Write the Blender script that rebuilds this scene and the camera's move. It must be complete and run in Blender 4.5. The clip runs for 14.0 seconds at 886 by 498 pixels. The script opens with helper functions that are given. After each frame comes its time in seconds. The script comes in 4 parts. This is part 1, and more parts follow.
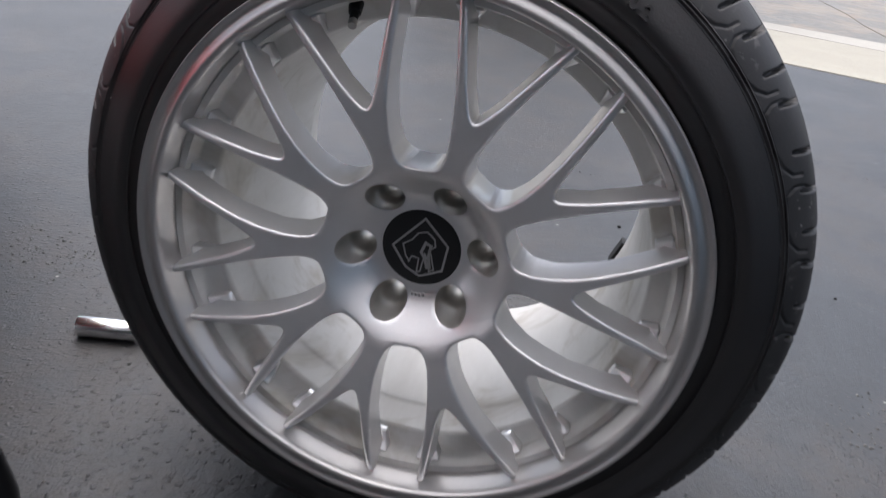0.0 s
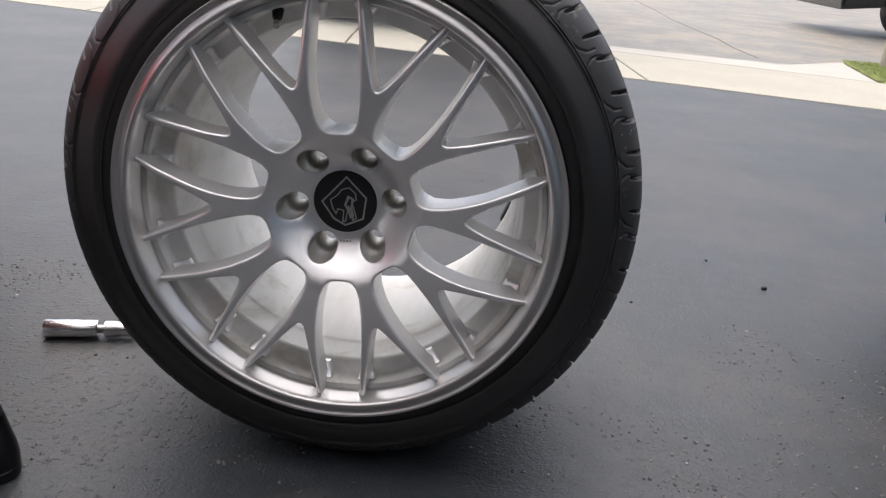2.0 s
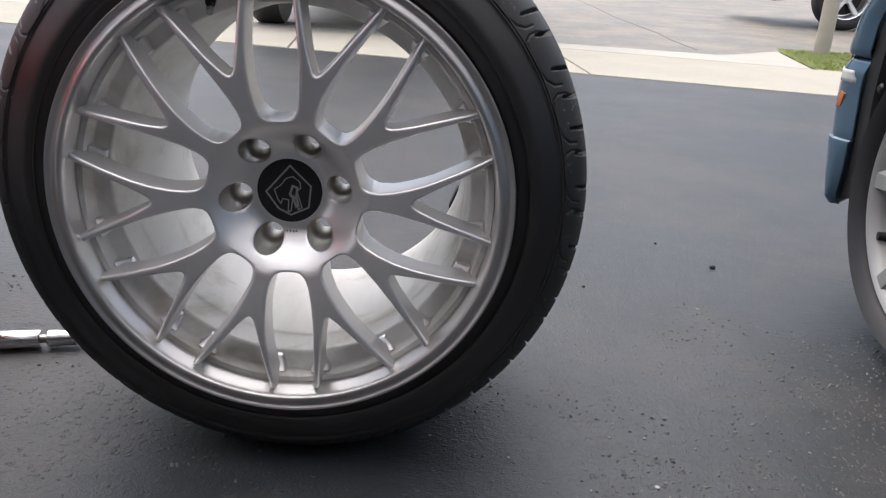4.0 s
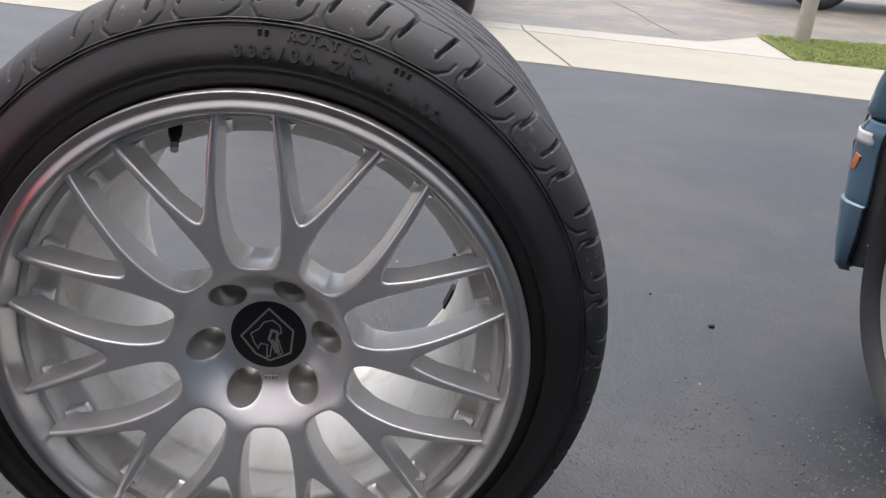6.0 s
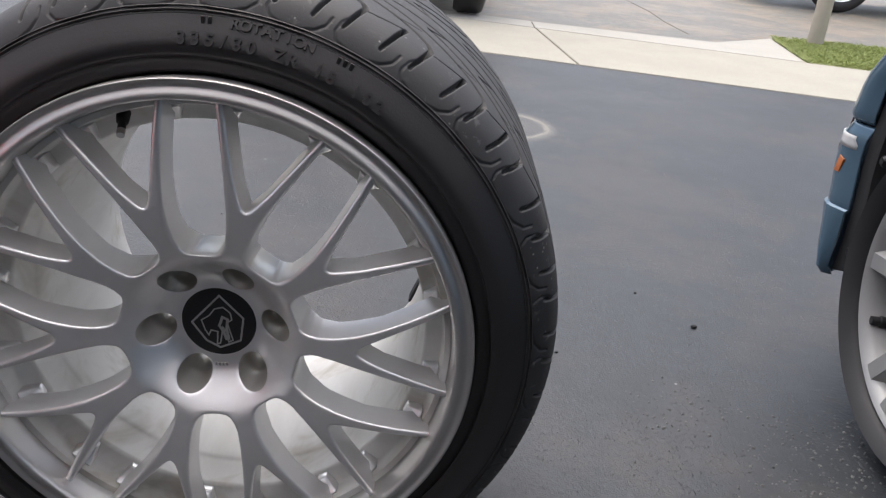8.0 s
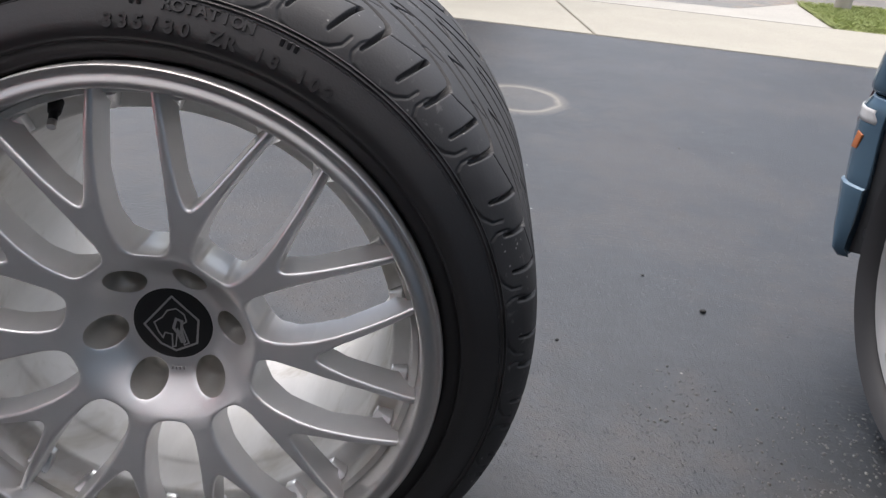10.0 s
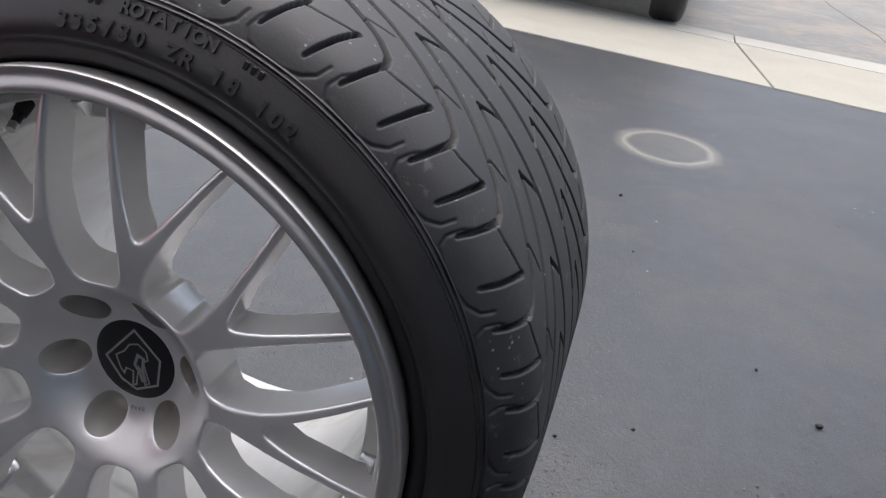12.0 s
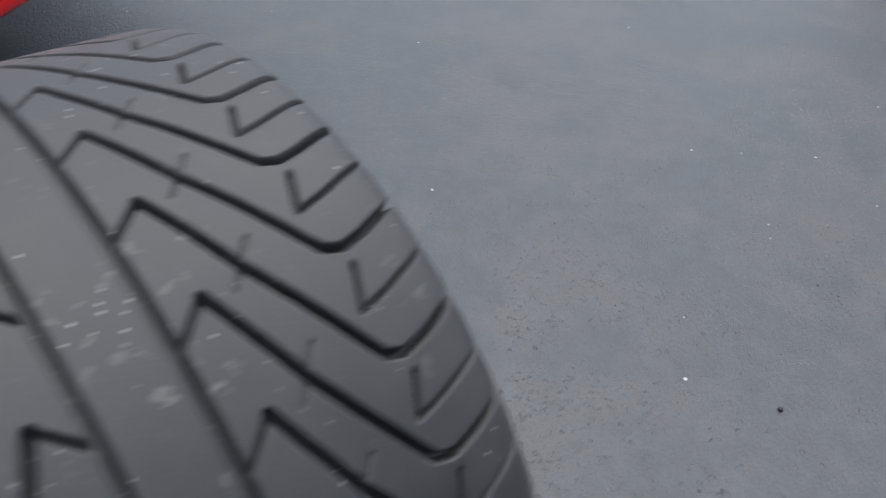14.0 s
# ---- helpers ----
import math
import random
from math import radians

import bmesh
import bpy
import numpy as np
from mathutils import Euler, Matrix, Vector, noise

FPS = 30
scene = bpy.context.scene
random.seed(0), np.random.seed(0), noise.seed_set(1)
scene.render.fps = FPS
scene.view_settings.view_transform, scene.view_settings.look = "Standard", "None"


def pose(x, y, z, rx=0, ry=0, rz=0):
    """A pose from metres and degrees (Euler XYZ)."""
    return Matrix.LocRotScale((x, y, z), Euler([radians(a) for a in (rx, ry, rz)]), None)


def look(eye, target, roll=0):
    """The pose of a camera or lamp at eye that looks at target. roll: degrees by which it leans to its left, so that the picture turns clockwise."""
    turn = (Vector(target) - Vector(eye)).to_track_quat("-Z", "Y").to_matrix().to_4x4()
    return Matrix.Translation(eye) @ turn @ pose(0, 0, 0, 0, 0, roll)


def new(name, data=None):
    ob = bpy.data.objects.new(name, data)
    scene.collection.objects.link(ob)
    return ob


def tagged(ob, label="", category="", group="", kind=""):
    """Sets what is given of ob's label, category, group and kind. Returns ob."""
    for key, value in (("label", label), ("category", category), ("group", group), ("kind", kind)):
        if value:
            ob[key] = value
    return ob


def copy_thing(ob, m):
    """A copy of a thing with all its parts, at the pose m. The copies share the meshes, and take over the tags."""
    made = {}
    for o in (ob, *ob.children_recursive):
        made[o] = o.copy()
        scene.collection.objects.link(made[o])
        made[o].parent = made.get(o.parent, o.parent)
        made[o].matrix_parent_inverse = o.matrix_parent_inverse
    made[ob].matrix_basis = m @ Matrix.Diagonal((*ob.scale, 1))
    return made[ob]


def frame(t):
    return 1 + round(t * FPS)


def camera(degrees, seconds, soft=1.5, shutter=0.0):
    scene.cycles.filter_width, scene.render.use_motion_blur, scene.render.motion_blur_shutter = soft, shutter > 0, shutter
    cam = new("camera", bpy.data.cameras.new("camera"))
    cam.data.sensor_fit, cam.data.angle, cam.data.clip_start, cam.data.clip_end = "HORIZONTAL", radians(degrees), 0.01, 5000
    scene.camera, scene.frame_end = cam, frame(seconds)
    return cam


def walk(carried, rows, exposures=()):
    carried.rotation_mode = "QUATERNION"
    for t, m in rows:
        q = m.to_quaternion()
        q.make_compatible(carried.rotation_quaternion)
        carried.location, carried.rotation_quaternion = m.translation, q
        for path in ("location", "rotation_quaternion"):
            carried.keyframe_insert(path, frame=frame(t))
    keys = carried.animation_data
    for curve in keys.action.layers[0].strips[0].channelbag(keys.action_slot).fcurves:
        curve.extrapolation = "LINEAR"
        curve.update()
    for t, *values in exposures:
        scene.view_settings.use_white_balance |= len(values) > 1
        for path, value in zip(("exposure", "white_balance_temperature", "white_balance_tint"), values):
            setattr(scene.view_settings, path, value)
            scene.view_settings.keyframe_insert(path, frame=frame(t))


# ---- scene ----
cam = camera(56.83, 14.0, soft=1.2, shutter=0.25)
PATH = [
    (0.0, 0.1228, -0.5685, 0.6312, 64.76, -7.69, 12.81),
    (0.5, 0.1455, -0.7411, 0.618, 64.72, -6.05, 10.81),
    (0.7, 0.1641, -0.7934, 0.6294, 65.31, -4.78, 10.67),
    (1.0, 0.1711, -0.8088, 0.6112, 65.89, -4.88, 9.67),
    (1.5, 0.1668, -0.7865, 0.6191, 68.11, -4.65, 7.09),
    (2.0, 0.1692, -0.7814, 0.6067, 69.16, -4.71, 5.59),
    (2.5, 0.1774, -0.7849, 0.6056, 69.03, -4.83, 4.3),
    (3.0, 0.178, -0.7798, 0.6005, 68.7, -4.57, 3.28),
    (3.2, 0.1785, -0.787, 0.5817, 69.78, -4.3, 2.9),
    (5.3, 0.1517, -0.702, 0.6157, 68.35, -2.51, 0.68),
    (5.5, 0.1424, -0.6744, 0.6372, 67.73, -3.2, 0.68),
    (6.0, 0.1327, -0.6124, 0.7139, 67.13, -4.5, -0.21),
    (6.5, 0.1758, -0.6147, 0.7265, 68.02, -5.7, -0.0),
    (7.0, 0.191, -0.616, 0.7255, 67.41, -5.74, 1.31),
    (9.5, 0.2045, -0.5978, 0.7042, 65.5, -4.86, 0.94),
    (10.0, 0.24, -0.5504, 0.7156, 64.66, -4.31, 2.55),
    (10.5, 0.2542, -0.4542, 0.7102, 65.0, -5.27, 5.78),
    (11.0, 0.2355, -0.3843, 0.6981, 64.39, -7.02, 8.24),
    (11.5, 0.3026, -0.403, 0.71, 64.31, -7.38, 12.36),
    (12.0, 0.3441, -0.4071, 0.7146, 64.83, -7.7, 16.27),
    (12.5, 0.3738, -0.3936, 0.7413, 64.77, -7.56, 19.81),
    (13.0, 0.3919, -0.366, 0.7577, 64.25, -7.31, 24.55),
    (13.2, 0.4033, -0.3386, 0.7907, 63.21, -7.87, 27.09),
    (13.3, 0.4036, -0.3083, 0.8004, 62.61, -7.65, 29.29),
    (13.4, 0.4033, -0.2687, 0.8181, 61.48, -7.45, 32.08),
    (13.5, 0.3951, -0.2228, 0.8303, 60.26, -7.53, 34.78),
    (13.6, 0.3988, -0.1665, 0.8378, 59.02, -6.11, 37.81),
    (13.7, 0.3999, -0.1006, 0.8458, 56.94, -5.49, 40.83),
    (13.8, 0.4079, -0.0303, 0.8606, 54.76, -4.76, 43.68),
    (13.9, 0.422, 0.0497, 0.8733, 53.16, -4.01, 45.68),
    (14.0, 0.4468, 0.1348, 0.8814, 52.07, -2.84, 47.78),
]
walk(cam, [(t, pose(x, y, z, rx, ry, rz)) for t, x, y, z, rx, ry, rz in PATH], exposures=((0.0, 1.06, 6350, 13.0), (0.7, 1.06, 6400, 13.0), (2.0, 1.14, 6650, 12.5), (3.0, 1.14, 6600, 12.5), (5.5, 1.08, 6550, 12.5), (10.0, 1.06, 6500, 12.5), (12.5, 1.03, 6300, 12.0), (13.2, 1.03, 6150, 12.5), (14.0, 1.06, 6100, 8.5)))

from mathutils import geometry, noise

# ---------------------------------------------------------------- light
world = bpy.data.worlds.new("sky")
scene.world = world
world.use_nodes = True
wn = world.node_tree.nodes
sky = wn.new("ShaderNodeTexSky")
sky.sky_type, sky.sun_disc = "NISHITA", False
SUN_EL, SUN_AZ = radians(74), radians(-25)
sky.sun_elevation, sky.sun_rotation = SUN_EL, SUN_AZ
sky.air_density, sky.dust_density, sky.ozone_density = 1.0, 4.0, 1.0
veil = wn.new("ShaderNodeHueSaturation")   # thin cloud takes most of the blue out
veil.inputs["Saturation"].default_value = 0.66
world.node_tree.links.new(sky.outputs[0], veil.inputs["Color"])
world.node_tree.links.new(veil.outputs[0], wn["Background"].inputs[0])
wn["Background"].inputs[1].default_value = 0.125
sun = new("sun", bpy.data.lights.new("sun", "SUN"))
sun.data.energy, sun.data.angle, sun.data.color = 1.5, radians(95), (1.0, 0.96, 0.9)
sun.matrix_world = look((math.sin(SUN_AZ) * 8, math.cos(SUN_AZ) * 8, 8 * math.tan(SUN_EL)), (0, 0, 0))


# ---------------------------------------------------------------- materials
class Mat:
    """A node material with short-hands."""

    def __init__(self, name, color=(0.5, 0.5, 0.5), rough=0.5, metal=0.0, **more):
        self.m = bpy.data.materials.new(name)
        self.m.use_nodes = True
        self.t = self.m.node_tree
        self.b = self.t.nodes["Principled BSDF"]
        self.set("Base Color", (*color, 1))
        self.set("Roughness", rough)
        self.set("Metallic", metal)
        for key, value in more.items():
            self.set(key.replace("_", " "), value)

    def set(self, key, value):
        if isinstance(value, bpy.types.NodeSocket):
            self.t.links.new(value, self.b.inputs[key])
        else:
            self.b.inputs[key].default_value = value

    def node(self, kind, ins=None, **props):
        n = self.t.nodes.new(kind)
        for key, value in props.items():
            if key == "operation":
                n.operation = value
            elif key == "data_type":
                n.data_type = value
            elif key == "blend_type":
                n.blend_type = value
            elif key == "feature":
                n.feature = value
            elif key == "clamp":
                n.use_clamp = value
        for key, value in (ins or {}).items():
            if isinstance(value, bpy.types.NodeSocket):
                self.t.links.new(value, n.inputs[key])
            else:
                n.inputs[key].default_value = value
        return n

    def coords(self, world_space=False):
        if world_space:
            return self.node("ShaderNodeNewGeometry").outputs["Position"]
        return self.node("ShaderNodeTexCoord").outputs["Object"]

    def noise(self, vec, scale, detail=3.0, rough=0.5, dist=0.0):
        return self.node("ShaderNodeTexNoise", {"Vector": vec, "Scale": scale, "Detail": detail, "Roughness": rough, "Distortion": dist}).outputs["Fac"]

    def voronoi(self, vec, scale, feature="F1", out="Distance"):
        return self.node("ShaderNodeTexVoronoi", {"Vector": vec, "Scale": scale}, feature=feature).outputs[out]

    def ramp(self, fac, stops):
        n = self.t.nodes.new("ShaderNodeValToRGB")
        self.t.links.new(fac, n.inputs[0])
        e = n.color_ramp.elements
        while len(e) < len(stops):
            e.new(0.5)
        for el, (p, c) in zip(e, stops):
            el.position = p
            el.color = (*c, 1) if isinstance(c, tuple) else (c, c, c, 1)
        return n.outputs[0]

    def math(self, op, a, b=0.0, clamp=False):
        return self.node("ShaderNodeMath", {0: a, 1: b}, operation=op, clamp=clamp).outputs[0]

    def mix(self, fac, a, b, blend="MIX"):
        n = self.node("ShaderNodeMix", data_type="RGBA", blend_type=blend)
        for sock, value in ((n.inputs[0], fac), (n.inputs[6], a), (n.inputs[7], b)):
            if isinstance(value, bpy.types.NodeSocket):
                self.t.links.new(value, sock)
            else:
                sock.default_value = (*value, 1) if isinstance(value, tuple) and len(value) == 3 else value
        return n.outputs[2]

    def bump(self, height, strength, distance, normal=None):
        n = self.node("ShaderNodeBump", {"Height": height, "Strength": strength, "Distance": distance})
        if normal is not None:
            self.t.links.new(normal, n.inputs["Normal"])
        self.set("Normal", n.outputs[0])
        return n.outputs[0]


def asphalt(name, tint, ring=False):
    k = Mat(name, rough=0.75, Specular_IOR_Level=0.5)
    v = k.coords(True)
    fine = k.noise(v, 330, 2, 0.6)
    pits = k.noise(v, 105, 3, 0.65)
    wide = k.noise(v, 1.7, 4, 0.6)
    patch = k.noise(v, 5.5, 4, 0.65)
    base = k.mix(k.ramp(wide, [(0.3, 0.0), (0.7, 1.0)]), tuple(c * 0.9 for c in tint), tuple(c * 1.1 for c in tint))
    base = k.mix(k.ramp(fine, [(0.35, 0.0), (0.7, 0.5)]), base, tuple(c * 1.35 for c in tint))
    # worn, browner zones where single stones stand out of the sealed surface
    zone = k.math("ADD", k.math("MULTIPLY", k.noise(v, 1.9, 5, 0.62, 0.4), 0.65), k.math("MULTIPLY", k.noise(v, 9.0, 4, 0.65), 0.35))
    worn = k.ramp(zone, [(0.47, 0.0), (0.57, 1.0)])
    base = k.mix(worn, base, (tint[0] * 1.95, tint[1] * 1.6, tint[2] * 1.36))
    blotch = k.ramp(k.noise(v, 24, 4, 0.7), [(0.42, 0.0), (0.68, 0.55)])
    base = k.mix(blotch, base, tuple(c * 1.9 for c in tint))
    wobble = k.node("ShaderNodeVectorMath", {0: k.node("ShaderNodeTexNoise", {"Vector": v, "Scale": 120.0, "Detail": 3.0}).outputs["Color"], 1: (0.012, 0.012, 0.0)}, operation="MULTIPLY").outputs[0]
    cells = k.node("ShaderNodeTexVoronoi", {"Vector": k.node("ShaderNodeVectorMath", {0: v, 1: wobble}, operation="ADD").outputs[0], "Scale": 140.0})
    keep = k.node("ShaderNodeSeparateColor", {0: cells.outputs["Color"]})
    dense = k.math("ADD", k.math("MULTIPLY", worn, 0.3), k.math("MULTIPLY", patch, 0.2))
    bare = k.ramp(k.math("ADD", dense, k.math("SUBTRACT", keep.outputs[0], 0.98)), [(0.0, 0.0), (0.12, 1.0)])
    dome = k.math("MULTIPLY", bare, k.ramp(cells.outputs["Distance"], [(0.0, 1.0), (0.22, 0.85), (0.5, 0.0)]))
    base = k.mix(k.math("MULTIPLY", dome, k.ramp(keep.outputs[1], [(0.2, 0.1), (0.9, 0.6)])), base, (tint[0] * 3.2, tint[1] * 2.9, tint[2] * 2.7))
    # loose bits: a few dark and a few pale ones
    cell = k.node("ShaderNodeTexVoronoi", {"Vector": v, "Scale": 26.0})
    pick = k.node("ShaderNodeSeparateColor", {0: cell.outputs["Color"]})
    dot = k.ramp(cell.outputs["Distance"], [(0.0, 1.0), (0.06, 1.0), (0.1, 0.0)])
    base = k.mix(k.math("MULTIPLY", dot, k.ramp(pick.outputs[0], [(0.9, 0.0), (0.905, 1.0)])), base, (0.03, 0.03, 0.03))
    base = k.mix(k.math("MULTIPLY", dot, k.ramp(pick.outputs[1], [(0.93, 0.0), (0.935, 1.0)])), base, (0.36, 0.35, 0.33))
    if ring:
        d = k.node("ShaderNodeVectorMath", {0: v, 1: (0.43, 2.23, 0.0)}, operation="SUBTRACT").outputs[0]
        d = k.node("ShaderNodeVectorMath", {0: d, 1: (1.0, 0.86, 0.0)}, operation="MULTIPLY").outputs[0]
        r = k.node("ShaderNodeVectorMath", {0: d}, operation="LENGTH").outputs["Value"]
        r = k.math("ADD", r, k.math("MULTIPLY", k.math("SUBTRACT", k.noise(v, 14, 3), 0.5), 0.03))
        band = k.ramp(r, [(0.0, 0.15), (0.12, 0.15), (0.14, 1.0), (0.15, 0.45), (0.185, 0.0)])
        base = k.mix(k.math("MULTIPLY", band, 0.45), base, (0.42, 0.385, 0.31))
    k.set("Base Color", base)
    k.set("Roughness", k.ramp(wide, [(0.2, 0.38), (0.8, 0.52)]))
    h = k.math("ADD", k.math("MULTIPLY", fine, 0.12), k.math("MULTIPLY", pits, 0.22))
    h = k.math("ADD", h, k.math("MULTIPLY", k.math("MULTIPLY", dome, k.noise(v, 260, 2)), 0.42))
    k.bump(h, 1.0, 0.006)
    return k.m


def concrete_mat(name, tint):
    k = Mat(name, rough=0.85)
    v = k.coords(True)
    a, b = k.noise(v, 3, 5, 0.6), k.noise(v, 120, 3, 0.6)
    base = k.mix(a, tuple(c * 0.85 for c in tint), tuple(c * 1.12 for c in tint))
    base = k.mix(k.ramp(b, [(0.5, 0.0), (0.75, 0.5)]), base, tuple(c * 0.6 for c in tint))
    k.set("Base Color", base)
    k.bump(b, 0.4, 0.002)
    return k.m


def alloy(name, color, rough, metal=0.75):
    k = Mat(name, rough=rough, metal=metal)
    v = k.coords()
    a, b = k.noise(v, 14, 4, 0.6), k.noise(v, 900, 2, 0.5)
    k.set("Base Color", k.mix(k.ramp(a, [(0.3, 0.0), (0.75, 1.0)]), tuple(c * 0.9 for c in color), color))
    k.set("Roughness", k.math("ADD", k.math("MULTIPLY", a, 0.1), rough - 0.05))
    k.bump(b, 0.16, 0.0004)
    return k.m


def rubber(name, color=(0.022, 0.022, 0.024), rough=0.55, dusty=0.0, gloss=0.5):
    k = Mat(name, rough=rough, Specular_IOR_Level=gloss)
    v = k.coords()
    a, b = k.noise(v, 18, 4, 0.65), k.noise(v, 420, 3, 0.6)
    base = k.mix(k.ramp(a, [(0.35, 0.0), (0.7, 1.0)]), color, tuple(c * (1.3 + dusty) for c in color))
    if dusty:
        # pale scuffs and grit caught in the tread
        s = k.node("ShaderNodeMapping", {"Vector": v, "Scale": (1.0, 0.8, 1.0)}).outputs[0]
        scuff = k.math("MULTIPLY", k.ramp(k.noise(s, 95, 3, 0.55, 0.6), [(0.62, 0.0), (0.7, 1.0)]), k.ramp(k.noise(v, 11, 2), [(0.4, 0.0), (0.6, 0.8)]))
        base = k.mix(scuff, base, (0.09, 0.089, 0.086))
        spots = k.math("MULTIPLY", k.ramp(k.math("ADD", k.voronoi(v, 105), k.math("MULTIPLY", k.noise(v, 260, 2), 0.2)), [(0.14, 1.0), (0.24, 0.0)]), k.ramp(k.noise(v, 23, 1), [(0.5, 0.0), (0.58, 0.8)]))
        base = k.mix(spots, base, (0.3, 0.295, 0.28))
    k.set("Base Color", base)
    k.set("Roughness", k.ramp(a, [(0.2, rough - 0.08), (0.8, rough + 0.1)]))
    k.bump(b, 0.25, 0.0007)
    return k.m


def paint(name, color, rough=0.12, flake=0.0, gloss=0.5):
    k = Mat(name, color, rough, flake, Coat_Weight=gloss * 0.5, Coat_Roughness=0.05, Specular_IOR_Level=gloss)
    v = k.coords(True)
    a = k.noise(v, 5, 4)
    k.set("Base Color", k.mix(a, tuple(c * 0.9 for c in color), tuple(min(1, c * 1.08) for c in color)))
    k.set("Roughness", k.math("ADD", k.math("MULTIPLY", k.noise(v, 60, 3), 0.12), rough))
    return k.m


def plain(name, color, rough=0.5, metal=0.0, grain=60.0, bump=0.15):
    k = Mat(name, color, rough, metal)
    v = k.coords()
    a = k.noise(v, grain, 3)
    k.set("Base Color", k.mix(a, tuple(c * 0.82 for c in color), tuple(min(1, c * 1.15) for c in color)))
    k.bump(a, bump, 0.001)
    return k.m


ASPHALT = asphalt("asphalt_drive", (0.0205, 0.0243, 0.0288), True)
STREET = asphalt("asphalt_street", (0.122, 0.117, 0.101))
CONCRETE = concrete_mat("concrete_pale", (0.36, 0.344, 0.29))
CURB = concrete_mat("concrete_curb", (0.4, 0.387, 0.348))
JOINT = plain("joint_dirt", (0.16, 0.14, 0.11), 0.9)
SILVER = alloy("silver_wheel_paint", (0.87, 0.862, 0.86), 0.325, 0.76)
DULL_ALLOY = alloy("dull_alloy", (0.36, 0.36, 0.355), 0.48, 0.45)
LIP = alloy("silver_lip", (0.58, 0.565, 0.555), 0.35, 0.85)
def barrel_mat():
    k = Mat("dusty_barrel", rough=0.5, metal=0.12)
    v = k.coords()
    streak = k.noise(k.node("ShaderNodeMapping", {"Vector": v, "Scale": (1.0, 0.25, 1.0)}).outputs[0], 26, 4, 0.6)
    stain = k.noise(v, 9, 4, 0.65, 0.8)
    base = k.mix(k.ramp(streak, [(0.3, 0.0), (0.7, 1.0)]), (0.6, 0.592, 0.565), (0.72, 0.715, 0.695))
    base = k.mix(k.ramp(stain, [(0.52, 0.0), (0.68, 0.6)]), base, (0.36, 0.33, 0.26))
    specks = k.ramp(k.voronoi(v, 60), [(0.0, 1.0), (0.05, 0.0)])
    k.set("Base Color", k.mix(k.math("MULTIPLY", specks, 0.5), base, (0.1, 0.09, 0.08)))
    k.set("Roughness", k.ramp(stain, [(0.3, 0.44), (0.7, 0.62)]))
    k.bump(streak, 0.15, 0.001)
    return k.m


BARREL = barrel_mat()
POCKET = alloy("worn_pocket_metal", (0.62, 0.6, 0.56), 0.42, 0.6)
TREAD = rubber("tread_rubber", (0.021, 0.021, 0.0222), 0.6, 0.3, 0.5)
SIDE = rubber("sidewall_rubber", (0.0125, 0.0113, 0.0118), 0.46, 0.0, 0.75)
BLACK = plain("black_gloss_cap", (0.012, 0.012, 0.013), 0.3)
CHROME = plain("chrome", (0.88, 0.88, 0.88), 0.27, 1.0, 20, 0.02)
STEEL = plain("dull_steel", (0.45, 0.44, 0.42), 0.35, 1.0)
BLACK_METAL = plain("black_anodised", (0.007, 0.0072, 0.0082), 0.3, 0.2)
BLACK_PLASTIC = plain("black_plastic", (0.009, 0.0095, 0.011), 0.65)
COPPER = plain("orange_cap", (0.55, 0.24, 0.13), 0.5, 0.2)
RED = paint("red_car_paint", (0.58, 0.006, 0.01), 0.1, 0.0, 0.2)
BLUE = paint("blue_car_paint", (0.085, 0.15, 0.21), 0.16, 0.35)
DARK_PAINT = paint("black_car_paint", (0.012, 0.013, 0.015))
AMBER = plain("amber_lens", (0.5, 0.15, 0.045), 0.2)
REDLENS = plain("dark_red_lens", (0.06, 0.02, 0.02), 0.25)
PALE_GLINT = plain("pale_glint", (0.62, 0.62, 0.61), 0.15)
GREY_EMBLEM = plain("grey_print", (0.33, 0.33, 0.33), 0.4)
WOOD = plain("weathered_pole", (0.44, 0.4, 0.35), 0.85, 0.0, 14, 0.5)
GRASS = plain("grass_blades", (0.33, 0.38, 0.14), 0.7, 0.0, 9)
SOIL = plain("soil", (0.2, 0.23, 0.09), 0.95, 0.0, 20)
WALL = plain("wall_plaster", (0.7, 0.69, 0.7), 0.9, 0.0, 6)
GLASS_DARK = plain("dark_glass", (0.02, 0.022, 0.025), 0.06)


# ---------------------------------------------------------------- mesh helpers
def part(name, bm, material, parent=None, label="", smooth=None):
    """Links a bmesh (or mesh data) as one object; smooth: the angle above which edges stay sharp."""
    if isinstance(bm, bmesh.types.BMesh):
        me = bpy.data.meshes.new(name)
        if smooth is not None:
            bm.normal_update()
            for e in bm.edges:
                e.smooth = not (len(e.link_faces) == 2 and e.calc_face_angle(0) > radians(smooth))
            for f in bm.faces:
                f.smooth = True
        bm.to_mesh(me)
        bm.free()
    else:
        me = bm
    if material is not None:
        me.materials.append(material)
    ob = new(name, me)
    if parent is not None:
        ob.parent = parent
    if label:
        tagged(ob, label)
    return ob


def empty(name, label, category, group="", at=(0, 0, 0), rz=0.0, kind=""):
    ob = new(name)
    ob.matrix_basis = pose(*at, 0, 0, rz)
    return tagged(ob, label, category, group, kind)


